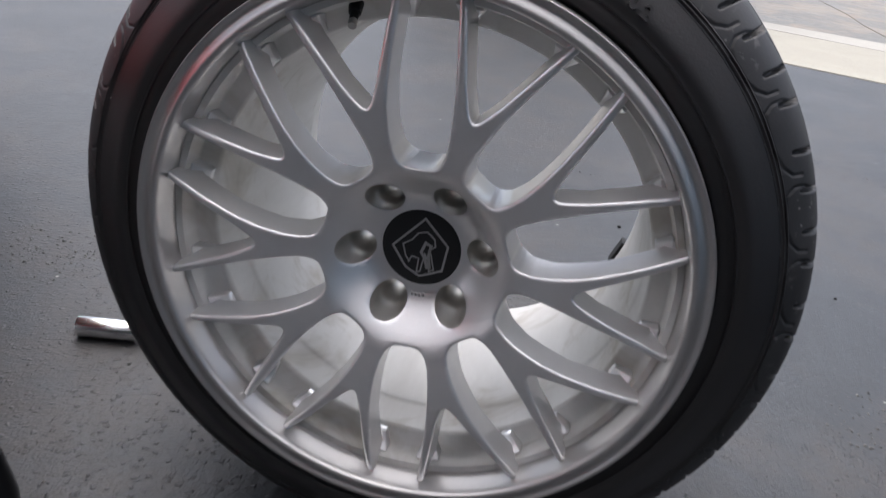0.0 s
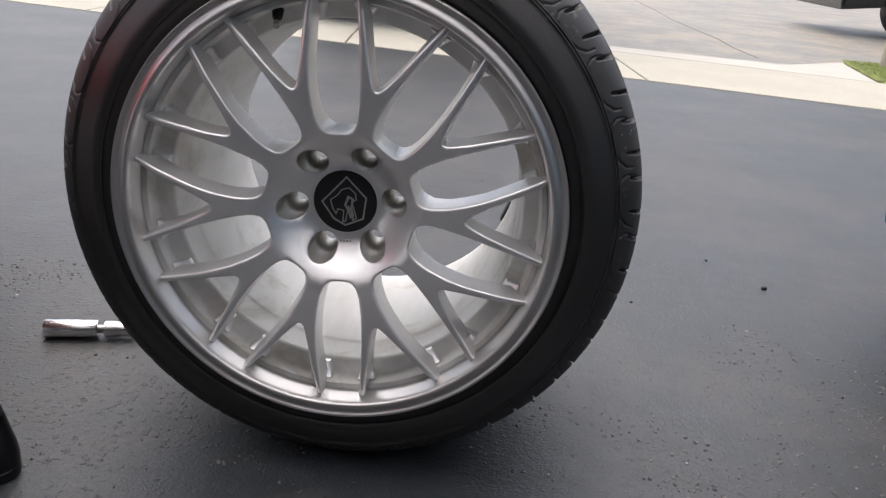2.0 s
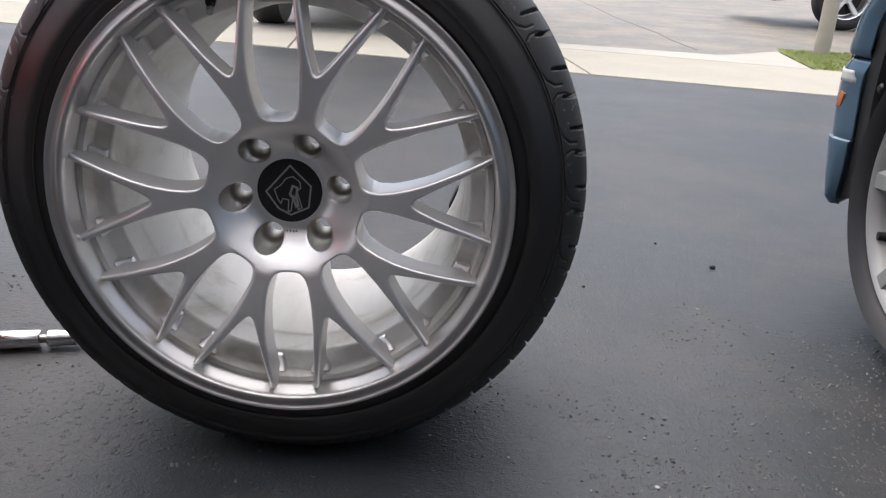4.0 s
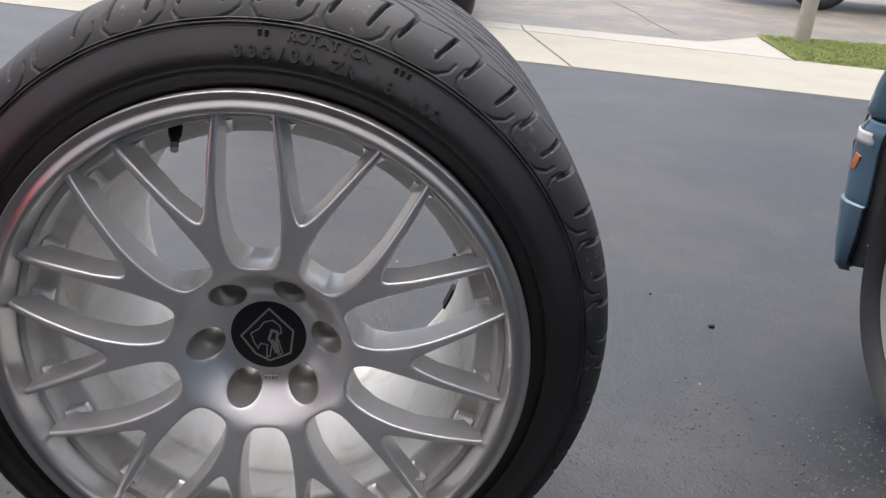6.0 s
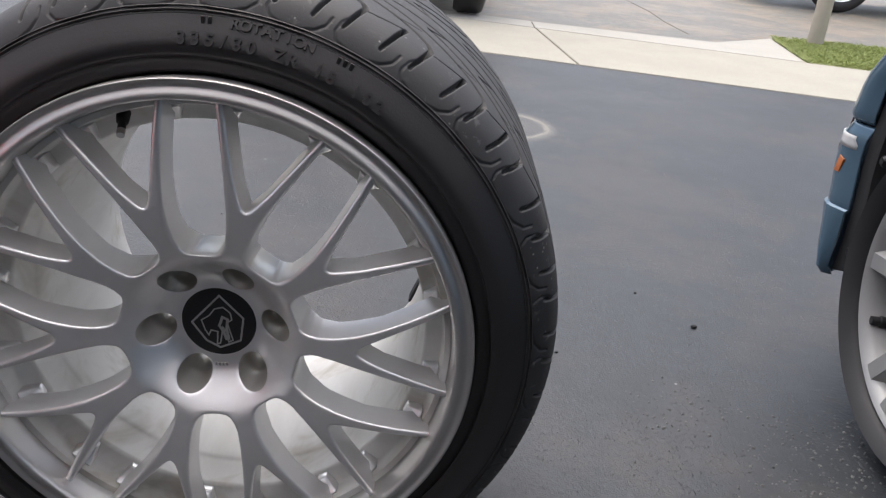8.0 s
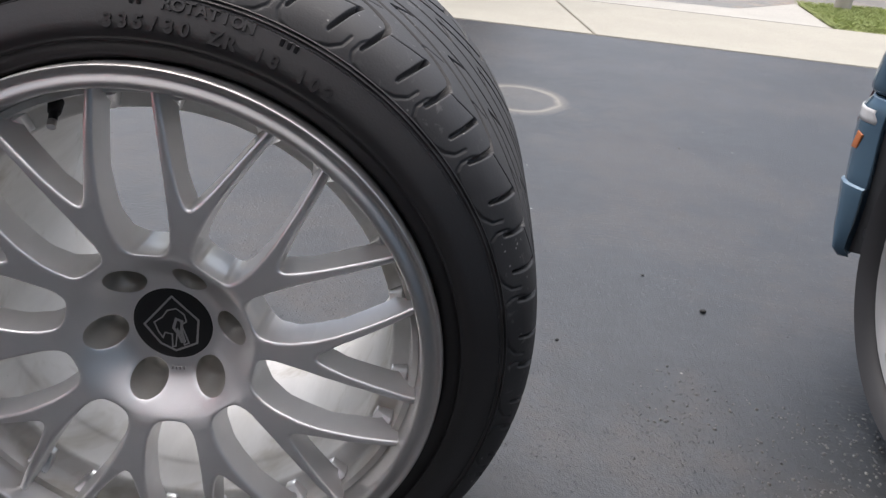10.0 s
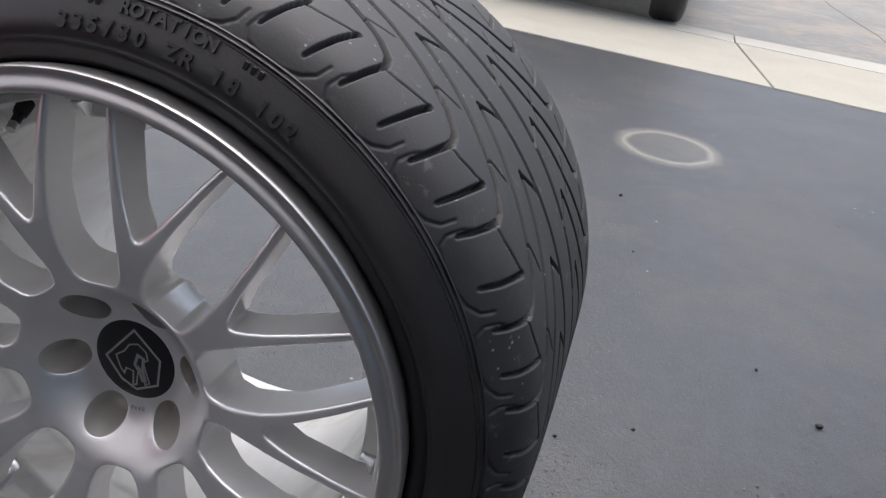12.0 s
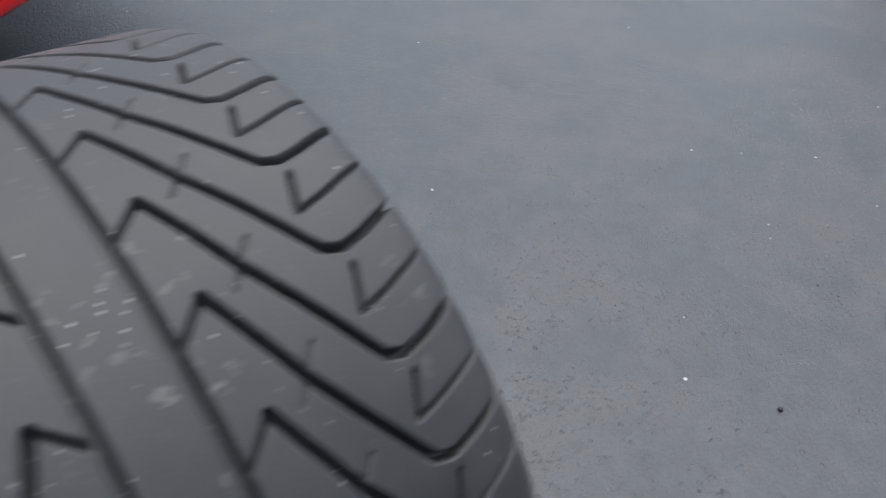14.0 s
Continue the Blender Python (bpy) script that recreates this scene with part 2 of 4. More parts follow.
def bm_box(bm, lo, hi, bevel=0.0):
    m = Matrix.Translation([(a + b) / 2 for a, b in zip(lo, hi)]) @ Matrix.Diagonal([*(b - a for a, b in zip(lo, hi)), 1])
    g = bmesh.ops.create_cube(bm, size=1, matrix=m)
    if bevel:
        es = list({e for v in g["verts"] for e in v.link_edges})
        bmesh.ops.bevel(bm, geom=es, offset=bevel, segments=2, affect="EDGES", profile=0.5)
    return bm


def box(lo, hi, bevel=0.0):
    return bm_box(bmesh.new(), lo, hi, bevel)


def revolve(profile, n=96, axis="y", closed=False, a0=0.0, a1=360.0):
    """A turned body: profile of (radius, along)."""
    bm = bmesh.new()
    full = abs(a1 - a0 - 360) < 1e-6
    m = n if full else n + 1
    rings = []
    for i in range(m):
        a = radians(a0 + (a1 - a0) * i / n)
        s, c = math.sin(a), math.cos(a)
        rings.append([bm.verts.new((r * s, y, r * c) if axis == "y" else (r * s, r * c, y)) for r, y in profile])
    k = len(profile)
    for i in range(n):
        p, q = rings[i], rings[(i + 1) % m]
        for j in range(k if closed else k - 1):
            w = (p[j], p[(j + 1) % k], q[(j + 1) % k], q[j])
            try:
                bm.faces.new(w)
            except ValueError:
                pass
    bmesh.ops.remove_doubles(bm, verts=bm.verts, dist=1e-6)
    bmesh.ops.dissolve_degenerate(bm, edges=bm.edges, dist=1e-7)
    bmesh.ops.recalc_face_normals(bm, faces=bm.faces)
    return bm


def prism(outline, z0, z1, bevel=0.0):
    """A flat polygon (x, y) with thickness from z0 to z1."""
    bm = bmesh.new()
    vs = [bm.verts.new((x, y, z0)) for x, y in outline]
    f = bm.faces.new(vs)
    g = bmesh.ops.extrude_face_region(bm, geom=[f])
    bmesh.ops.translate(bm, verts=[v for v in g["geom"] if isinstance(v, bmesh.types.BMVert)], vec=(0, 0, z1 - z0))
    bmesh.ops.recalc_face_normals(bm, faces=bm.faces)
    if bevel:
        bmesh.ops.bevel(bm, geom=[e for e in bm.edges if abs(e.verts[0].co.z - e.verts[1].co.z) < 1e-6 and e.verts[0].co.z > (z0 + z1) / 2], offset=bevel, segments=2, affect="EDGES", profile=0.5)
    return bm


def tube(points, radius, n=10, closed=False):
    """A round rod along points; radius may be a list."""
    bm = bmesh.new()
    pts = [Vector(p) for p in points]
    rad = radius if isinstance(radius, (list, tuple)) else [radius] * len(pts)
    rings = []
    for i, p in enumerate(pts):
        if closed:
            d = pts[(i + 1) % len(pts)] - pts[i - 1]
        else:
            d = pts[min(i + 1, len(pts) - 1)] - pts[max(i - 1, 0)]
        q = d.to_track_quat("Z", "Y").to_matrix()
        rings.append([bm.verts.new(p + q @ Vector((rad[i] * math.cos(2 * math.pi * j / n), rad[i] * math.sin(2 * math.pi * j / n), 0))) for j in range(n)])
    for i in range(len(rings) if closed else len(rings) - 1):
        a, b = rings[i], rings[(i + 1) % len(rings)]
        for j in range(n):
            bm.faces.new((a[j], a[(j + 1) % n], b[(j + 1) % n], b[j]))
    if not closed:
        bm.faces.new(rings[0][::-1])
        bm.faces.new(rings[-1])
    bmesh.ops.recalc_face_normals(bm, faces=bm.faces)
    return bm


def lerp_table(table, x):
    return float(np.interp(x, [p[0] for p in table], [p[1] for p in table]))


# ---------------------------------------------------------------- ground
def near_edge(x):
    return 3.75 - 0.2 * x


def far_edge(x):
    return 4.95 - 0.215 * x


ground = part("ground", prism([(-60, -30), (60, -30), (60, 90), (-60, 90)], -0.3, -0.012), STREET)
tagged(ground, "worn pale grey asphalt street reaching into the distance", "street", kind="structure")
drive = part("driveway", prism([(-9, -9.5), (9, -9.5), (9, near_edge(9)), (-9, near_edge(-9))], -0.1, 0.0), ASPHALT)
tagged(drive, "dark blue-grey sealed asphalt driveway with loose grit and a pale ring stain", "driveway", kind="structure")

JOINTS = [-9.0, -4.2, -2.5, -0.8, 0.86, 4.3, 6.0, 9.0]
walkway = empty("pavement", "pale cream concrete pavement slabs with dark joints", "pavement", kind="structure")
for a, b in zip(JOINTS[:-1], JOINTS[1:]):
    g = 0.006
    dx = 0.12
    part("slab", prism([(a + g, near_edge(a + g)), (b - g, near_edge(b - g)), (b - g - dx, far_edge(b - g)), (a + g - dx, far_edge(a + g))], -0.1, 0.006, 0.006), CONCRETE, walkway)
    q = (a + g - dx, b - g - dx)
    if a < 0.5:
        part("curb_strip", prism([(q[0], far_edge(q[0]) + 0.012), (q[1], far_edge(q[1]) + 0.012), (q[1], far_edge(q[1]) + 0.3), (q[0], far_edge(q[0]) + 0.3)], -0.1, 0.004, 0.006), CURB, walkway)
part("joint_bed", prism([(-9, near_edge(-9) + 0.02), (9, near_edge(9) + 0.02), (9, far_edge(9) + 0.02), (-9, far_edge(-9) + 0.02)], -0.11, -0.003), JOINT, walkway)
part("flare", prism([(0.74, far_edge(0.74) + 0.012), (2.36, far_edge(2.36) + 0.012), (2.5, 5.45), (1.95, 4.95), (0.74, far_edge(0.74) + 0.3)], -0.1, 0.004, 0.006), CURB, walkway)

VERGE = [(2.4, far_edge(2.4) + 0.02), (9, far_edge(9) + 0.02), (9, 4.6), (3.6, 5.5), (2.54, 5.5)]
verge = part("verge", prism(VERGE, -0.1, 0.001), SOIL)
tagged(verge, "strip of dark soil under the grass beside the pavement", "verge", kind="structure")


def inside(poly, x, y):
    c = False
    for (x0, y0), (x1, y1) in zip(poly, poly[1:] + poly[:1]):
        if (y0 > y) != (y1 > y) and x < (x1 - x0) * (y - y0) / (y1 - y0) + x0:
            c = not c
    return c


def grass_mesh(poly, count, rng):
    verts, faces = [], []
    xs, ys = [p[0] for p in poly], [p[1] for p in poly]
    while len(verts) < count * 4:
        x, y = rng.uniform(min(xs), min(max(xs), 6.0)), rng.uniform(min(ys), max(ys))
        if not inside(poly, x, y):
            continue
        x, y = x + rng.gauss(0, 0.02), y + rng.gauss(0, 0.02)
        h, a, w = rng.uniform(0.006, 0.03), rng.uniform(0, 6.28), rng.uniform(0.0012, 0.0024)
        lean = rng.uniform(0.01, 0.05)
        b = len(verts)
        c, s = math.cos(a), math.sin(a)
        verts += [(x - w * c, y - w * s, 0.0), (x + w * c, y + w * s, 0.0), (x + w * 0.7 * c - s * lean * 0.4, y + w * 0.7 * s + c * lean * 0.4, 0.002 + h * 0.6), (x - s * lean, y + c * lean, 0.002 + h)]
        faces += [(b, b + 1, b + 2), (b, b + 2, b + 3)]
    me = bpy.data.meshes.new("grass")
    me.from_pydata(verts, [], faces)
    return me


tagged(part("grass", grass_mesh(VERGE, 60000, random.Random(3)), GRASS), "short yellow-green grass on the verge", "grass", kind="stuff")
seam_pts = [(1.88, 5.35), (1.85, 6.0), (1.87, 6.6), (1.83, 7.3), (1.78, 8.4), (1.8, 9.8), (1.78, 13.0)]
tagged(part("street_seam", tube([(x, y, -0.014) for x, y in seam_pts], 0.0055, 6), JOINT), "dark tar-filled crack in the street", "crack", kind="structure")
# unseen garage added behind the camera: encloses the place and blocks sky light
GY = -2.4
for name, lo, hi in (("wall_header", (-7, GY - 0.2, 2.25), (7, GY, 6.4)), ("wall_west", (-3.2, -9, -0.05), (-3.0, GY - 0.2, 2.25)), ("wall_east", (3.0, -9, -0.05), (3.2, GY - 0.2, 2.25)), ("wall_south", (-3.2, -9.2, -0.05), (3.2, -9.0, 2.25)), ("wall_front_west", (-7, GY - 0.2, -0.05), (-3.0, GY, 2.25)), ("wall_front_east", (3.0, GY - 0.2, -0.05), (7, GY, 2.25))):
    tagged(part(name, box(lo, hi), WALL), "plain plastered wall of an added unseen garage that blocks sky", "wall", kind="structure")
tagged(part("ceiling", box((-3.2, -9.2, 2.25), (3.2, GY - 0.2, 2.4)), WALL), "plain ceiling of an added unseen garage that blocks sky", "ceiling", kind="structure")

# ---------------------------------------------------------------- the wheel with its tyre
ZC, PHASE, NY = 0.3255, -20.95, 10


def wheel_face(r):
    t = max(0.0, min(1.0, (r - 0.038) / 0.057))
    dish = 0.0385 * (1 - t * t * (3 - 2 * t))
    return dish + lerp_table([(0.0, 0.0333), (0.095, 0.0333), (0.1, 0.0315), (0.108, 0.0292), (0.118, 0.0269), (0.1374, 0.0242), (0.15, 0.0238), (0.165, 0.0242), (0.19, 0.0266), (0.2163, 0.0312), (0.228, 0.0345)], r)


U_HALF = [(0.083, 0.0), (0.0831, 0.0035), (0.0836, 0.0075), (0.0848, 0.0115), (0.0875, 0.0152), (0.092, 0.0182), (0.101, 0.0217), (0.116, 0.0244), (0.135, 0.026), (0.155, 0.0262), (0.18, 0.0249), (0.2, 0.0233), (0.2225, 0.0212), (0.2268, 0.0212)]
V_HALF = [(0.1374, 0.0), (0.1376, 0.0012), (0.1385, 0.0025), (0.1405, 0.0042), (0.146, 0.0075), (0.16, 0.0145), (0.18, 0.0232), (0.2, 0.0318), (0.2225, 0.0418), (0.2268, 0.0437)]


def edge_distance(table, r, lat):
    """Shortest way from a point of the spoke's face to the outline of an opening."""
    best = 1.0
    for (r0, l0), (r1, l1) in zip(table[:-1], table[1:]):
        if abs(r0 - r) > 0.02 and abs(r1 - r) > 0.02 and (r0 - r) * (r1 - r) > 0:
            continue
        dr, dl = r1 - r0, l1 - l0
        k = max(0.0, min(1.0, ((r - r0) * dr + (lat - l0) * dl) / (dr * dr + dl * dl)))
        best = min(best, math.hypot(r - r0 - k * dr, lat - l0 - k * dl))
    return best


def spoke_mesh():
    """The ten-fold web of forked spokes with its dished hub, one casting."""
    bm = bmesh.new()
    rs = sorted({round(v, 5) for v in [0.0742, 0.0755, 0.077, 0.0785, 0.0796, 0.0805, 0.0812, 0.0818, 0.0823, 0.0827, 0.08285, 0.0841, 0.086, 0.0895, 0.1341, 0.1358, 0.1367, 0.1371] + [p[0] for p in U_HALF] + [p[0] for p in V_HALF] + list(np.linspace(0.09, 0.2268, 31))})
    COLS = 13
    half = math.pi / NY

    def row(r):
        u = lerp_table(U_HALF, r) if r >= U_HALF[0][0] else 0.0
        v = lerp_table(V_HALF, r) if r >= V_HALF[0][0] else 0.0
        return v / r, half - u / r

    def crest(r, s, a_in, a_out):
        """Rounded edges: how far the face falls back near an open edge."""
        drop, R, a = 0.0, 0.0034, a_in + (a_out - a_in) * s
        for table, lat in ((V_HALF, a * r), (U_HALF, (half - a) * r)):
            d = edge_distance(table[:-1], r, lat)
            if d < R:
                drop += R - math.sqrt(R * R - (R - d) ** 2)
        return drop

    for k in range(NY):
        for sign in (1, -1):
            axis = radians(PHASE) + k * 2 * half
            tops, backs = [], []
            for r in rs:
                a_in, a_out = row(r)
                t_row, b_row = [], []
                w = (a_out - a_in) * r
                e = min(0.35, 0.0034 / max(w, 1e-4))
                for s in (0.0, e * 0.1, e * 0.3, e * 0.6, e, 0.5 * e + 0.25, 0.5, 0.75 - 0.5 * e, 1 - e, 1 - e * 0.6, 1 - e * 0.3, 1 - e * 0.1, 1.0):
                    a = axis + sign * (a_in + (a_out - a_in) * s)
                    y = wheel_face(r) + crest(r, s, a_in, a_out)
                    t_row.append(bm.verts.new((r * math.sin(a), y, r * math.cos(a))))
                    # the flanks widen a little towards the back
                    lo = a_in - min(0.0022 / r, a_in * 0.5)
                    hi = a_out + min(0.0022 / r, (half - a_out) * 0.5)
                    a = axis + sign * (lo + (hi - lo) * s)
                    yb = lerp_table([(0.0, 0.105), (0.07, 0.102), (0.085, 0.084), (0.1, 0.066), (0.12, 0.055), (0.16, 0.05), (0.2, 0.057), (0.2268, 0.072)], r)
                    b_row.append(bm.verts.new((r * math.sin(a), yb, r * math.cos(a))))
                tops.append(t_row)
                backs.append(b_row)
            for i in range(len(rs) - 1):
                for j in range(COLS - 1):
                    for g in (tops, backs):
                        bm.faces.new((g[i][j], g[i][j + 1], g[i + 1][j + 1], g[i + 1][j]))
                if rs[i] >= V_HALF[0][0] - 1e-6:
                    bm.faces.new((tops[i][0], tops[i + 1][0], backs[i + 1][0], backs[i][0]))
                if rs[i] >= U_HALF[0][0] - 1e-6:
                    bm.faces.new((tops[i][-1], tops[i + 1][-1], backs[i + 1][-1], backs[i][-1]))
            for j in range(COLS - 1):
                bm.faces.new((tops[-1][j], tops[-1][j + 1], backs[-1][j + 1], backs[-1][j]))
    bmesh.ops.remove_doubles(bm, verts=bm.verts, dist=2e-5)
    bmesh.ops.dissolve_degenerate(bm, edges=bm.edges, dist=1e-6)
    # drop the doubled faces that are left inside where two halves meet
    bm.verts.index_update()
    seen, bad = {}, []
    for f in bm.faces:
        key = tuple(sorted(v.index for v in f.verts))
        if key in seen:
            bad += [f, seen[key]]
        seen[key] = f
    bmesh.ops.delete(bm, geom=list(set(bad)), context="FACES_ONLY")
    bmesh.ops.recalc_face_normals(bm, faces=bm.faces)
    return bm


LUGS = [-38 + 60 * i for i in range(6)]
LUG_R = 0.0565


HOLE = 0.0156


def hub_mesh():
    """The dished hub face with six round lug pockets sunk into it."""
    pts, edges = [], []

    def ring(cx, cz, r, n):
        first = len(pts)
        for i in range(n):
            t = 2 * math.pi * i / n
            pts.append(Vector((cx + r * math.sin(t), cz + r * math.cos(t))))
            edges.append((first + i, first + (i + 1) % n))

    centres = [(LUG_R * math.sin(radians(a)), LUG_R * math.cos(radians(a))) for a in LUGS]
    for r, n in ((0.0746, 160), (0.0725, 140), (0.069, 120), (0.064, 110), (0.058, 100), (0.052, 96), (0.046, 90), (0.042, 84), (0.0395, 80), (0.0375, 80), (0.034, 72)):
        if r in (0.0746, 0.034):
            ring(0, 0, r, n)
            continue
        for i in range(n):
            t = 2 * math.pi * i / n
            p = Vector((r * math.sin(t), r * math.cos(t)))
            if all(abs((p - Vector(c)).length - HOLE) > 0.0012 for c in centres):
                pts.append(p)
    for cx, cz in centres:
        ring(cx, cz, HOLE, 44)
        ring(cx, cz, HOLE + 0.0007, 44)
    vs, es, fs, *_ = geometry.delaunay_2d_cdt(pts, edges, [], 0, 1e-6)
    bm = bmesh.new()
    made = [bm.verts.new((v.x, wheel_face(v.length), v.y)) for v in vs]
    for f in fs:
        c = sum((vs[i] for i in f), Vector((0, 0))) / len(f)
        if 0.034 < c.length < 0.0746 and all((c - Vector(k)).length > HOLE * 0.997 for k in centres):
            bm.faces.new([made[i] for i in f])
    loose = [v for v in bm.verts if not v.link_faces]
    bmesh.ops.delete(bm, geom=loose, context="VERTS")
    for cx, cz in centres:
        for v in bm.verts:
            if abs(math.hypot(v.co.x - cx, v.co.z - cz) - HOLE) < 1e-5:
                v.co.y += 0.0005
    bmesh.ops.recalc_face_normals(bm, faces=bm.faces)
    if sum(f.normal.y * f.calc_area() for f in bm.faces if f.calc_center_median().length > 0.07) > 0:
        bmesh.ops.reverse_faces(bm, faces=bm.faces)
    return bm


def pocket_mesh(cx, cz):
    """One lug pocket: a round well with a conical seat and an open bore."""
    n = 44
    rims = []
    for i in range(n):
        t = 2 * math.pi * i / n
        x, z = cx + HOLE * math.sin(t), cz + HOLE * math.cos(t)
        rims.append((x, wheel_face(math.hypot(x, z)) + 0.0005, z))
    bm = bmesh.new()
    rows_ = []
    for k, y in ((1.0, None), (0.985, None), (0.97, 0.083), (0.93, 0.0868), (0.85, 0.0892), (0.72, 0.0912), (0.66, 0.0925), (0.58, 0.0985), (0.52, 0.101), (0.52, 0.112)):
        rows_.append([bm.verts.new((cx + (x - cx) * k, y0 + (0.0008 if k < 1 else 0.0) if y is None else max(y, y0 + 0.002), cz + (z - cz) * k)) for x, y0, z in rims])
    for a, b in zip(rows_[:-1], rows_[1:]):
        for i in range(n):
            bm.faces.new((a[i], b[i], b[(i + 1) % n], a[(i + 1) % n]))
    bmesh.ops.recalc_face_normals(bm, faces=bm.faces)
    return bm


wheel = empty("car_wheel", "silver forked-spoke alloy wheel with wide tyre standing on asphalt", "wheel", at=(0, 0, ZC))
part("spokes", spoke_mesh(), SILVER, wheel, "silver painted ten-fork cast spokes", smooth=48)
part("hub", hub_mesh(), SILVER, wheel, "dished silver hub with six lug pockets", smooth=40)
for a in LUGS:
    part("lug_pocket", pocket_mesh(LUG_R * math.sin(radians(a)), LUG_R * math.cos(radians(a))), POCKET, wheel, "dull grey-brown lug pocket with an open bore", smooth=40)
part("hub_back", revolve([(0.031, 0.1), (0.031, 0.117), (0.034, 0.1175), (0.0375, 0.1165), (0.0375, 0.1), (0.0355, 0.092)], 96), SILVER, wheel, smooth=40)

# rim: front lip, barrel and back flange as one turned body with thickness
RIM_IN = [(0.2455, 0.031), (0.243, 0.0292), (0.2395, 0.0292), (0.237, 0.031), (0.2355, 0.0345), (0.2345, 0.0352), (0.232, 0.034), (0.2298, 0.0335), (0.228, 0.0345), (0.2262, 0.038), (0.2245, 0.0425), (0.2225, 0.046), (0.2195, 0.047)]
RIM_IN += [(0.216, 0.0485), (0.2145, 0.052), (0.2135, 0.064), (0.2118, 0.0675), (0.199, 0.0735), (0.1968, 0.0755), (0.196, 0.079), (0.196, 0.112), (0.1945, 0.115), (0.193, 0.12), (0.1895, 0.2), (0.189, 0.25), (0.192, 0.3), (0.2, 0.345), (0.212, 0.358), (0.232, 0.364), (0.24, 0.368), (0.2435, 0.376), (0.2455, 0.376), (0.2465, 0.372), (0.244, 0.362), (0.229, 0.357), (0.229, 0.33), (0.21, 0.3), (0.205, 0.2), (0.205, 0.12), (0.228, 0.1), (0.229, 0.05), (0.244, 0.045), (0.2466, 0.037), (0.2464, 0.033)]


LIP_FRONT = [(0.2434, 0.0225), (0.2432, 0.0205), (0.2424, 0.0193), (0.2412, 0.0192), (0.2398, 0.0202), (0.2385, 0.0216), (0.237, 0.0222), (0.2352, 0.0216), (0.2335, 0.0203), (0.2318, 0.019), (0.23, 0.0181), (0.2283, 0.0179), (0.2268, 0.0186), (0.2256, 0.0203), (0.2248, 0.0228), (0.2243, 0.0262), (0.2236, 0.033), (0.2228, 0.041), (0.222, 0.0465)]
rim_lip = part("rim_lip", revolve(LIP_FRONT + [(0.2215, 0.0475), (0.2215, 0.055), (0.23, 0.055), (0.241, 0.042), (0.2432, 0.03)], 192, closed=True), LIP, wheel, "bright rounded silver outer lip", smooth=50)
barrel_profile = [(0.2214, 0.0468)] + RIM_IN[13:]
barrel_profile = [p for p in barrel_profile if p[0] < 0.2463][:-4] + [(0.2285, 0.056), (0.2214, 0.056)]
part("rim_barrel", revolve(barrel_profile, 160, closed=True), BARREL, wheel, "pale dusty inner barrel", smooth=40)

# small cast feet where each spoke arm meets the barrel
ARM = 10.97


def foot(angle):
    bm = bmesh.new()
    lo, hi = Vector((-0.0115, 0.053, 0.1985)), Vector((0.0115, 0.074, 0.2145))
    bm_box(bm, lo, hi, 0.0025)
    for v in bm.verts:
        if v.co.z < 0.207:
            v.co.x *= 0.5
            v.co.y = 0.074 + (v.co.y - 0.074) * 0.45
    bmesh.ops.rotate(bm, verts=bm.verts, matrix=Matrix.Rotation(radians(angle), 3, "Y"))
    return bm


for k in range(NY):
    for s in (-1, 1):
        part("spoke_foot", foot(PHASE + 36 * k + s * ARM), SILVER, wheel, smooth=40)

# centre cap with a plain shield print
cap = part("centre_cap", revolve([(0.0, 0.0702), (0.02, 0.0704), (0.032, 0.0709), (0.0356, 0.0718), (0.0364, 0.075), (0.0364, 0.088), (0.0, 0.088)], 72), BLACK, wheel, "glossy black centre cap with a grey shield print", smooth=40)
SHIELD = [(0.0007, 0.0285), (0.0235, 0.0065), (0.021, -0.0175), (0.0015, -0.027), (-0.012, -0.0205), (-0.0255, -0.002)]


def outline_band(points, width, y, rot):
    """A flat closed line of the given width, printed on the cap."""
    n = len(points)
    c, s = math.cos(radians(rot)), math.sin(radians(rot))
    bm = bmesh.new()
    inner, outer = [], []
    for i in range(n):
        p, q, r = Vector(points[i - 1]), Vector(points[i]), Vector(points[(i + 1) % n])
        d0, d1 = (q - p).normalized(), (r - q).normalized()
        m = (Vector((d0.y, -d0.x)) + Vector((d1.y, -d1.x))).normalized()
        k = width / 2 / max(0.4, m.dot(Vector((d1.y, -d1.x))))
        for rim, e in ((outer, q + m * k), (inner, q - m * k)):
            rim.append(bm.verts.new((e.x * c + e.y * s, y, -e.x * s + e.y * c)))
    for i in range(n):
        bm.faces.new((outer[i], outer[(i + 1) % n], inner[(i + 1) % n], inner[i]))
    g = bmesh.ops.extrude_face_region(bm, geom=bm.faces[:])
    bmesh.ops.translate(bm, verts=[v for v in g["geom"] if isinstance(v, bmesh.types.BMVert)], vec=(0, -0.0003, 0))
    bmesh.ops.recalc_face_normals(bm, faces=bm.faces)
    return bm


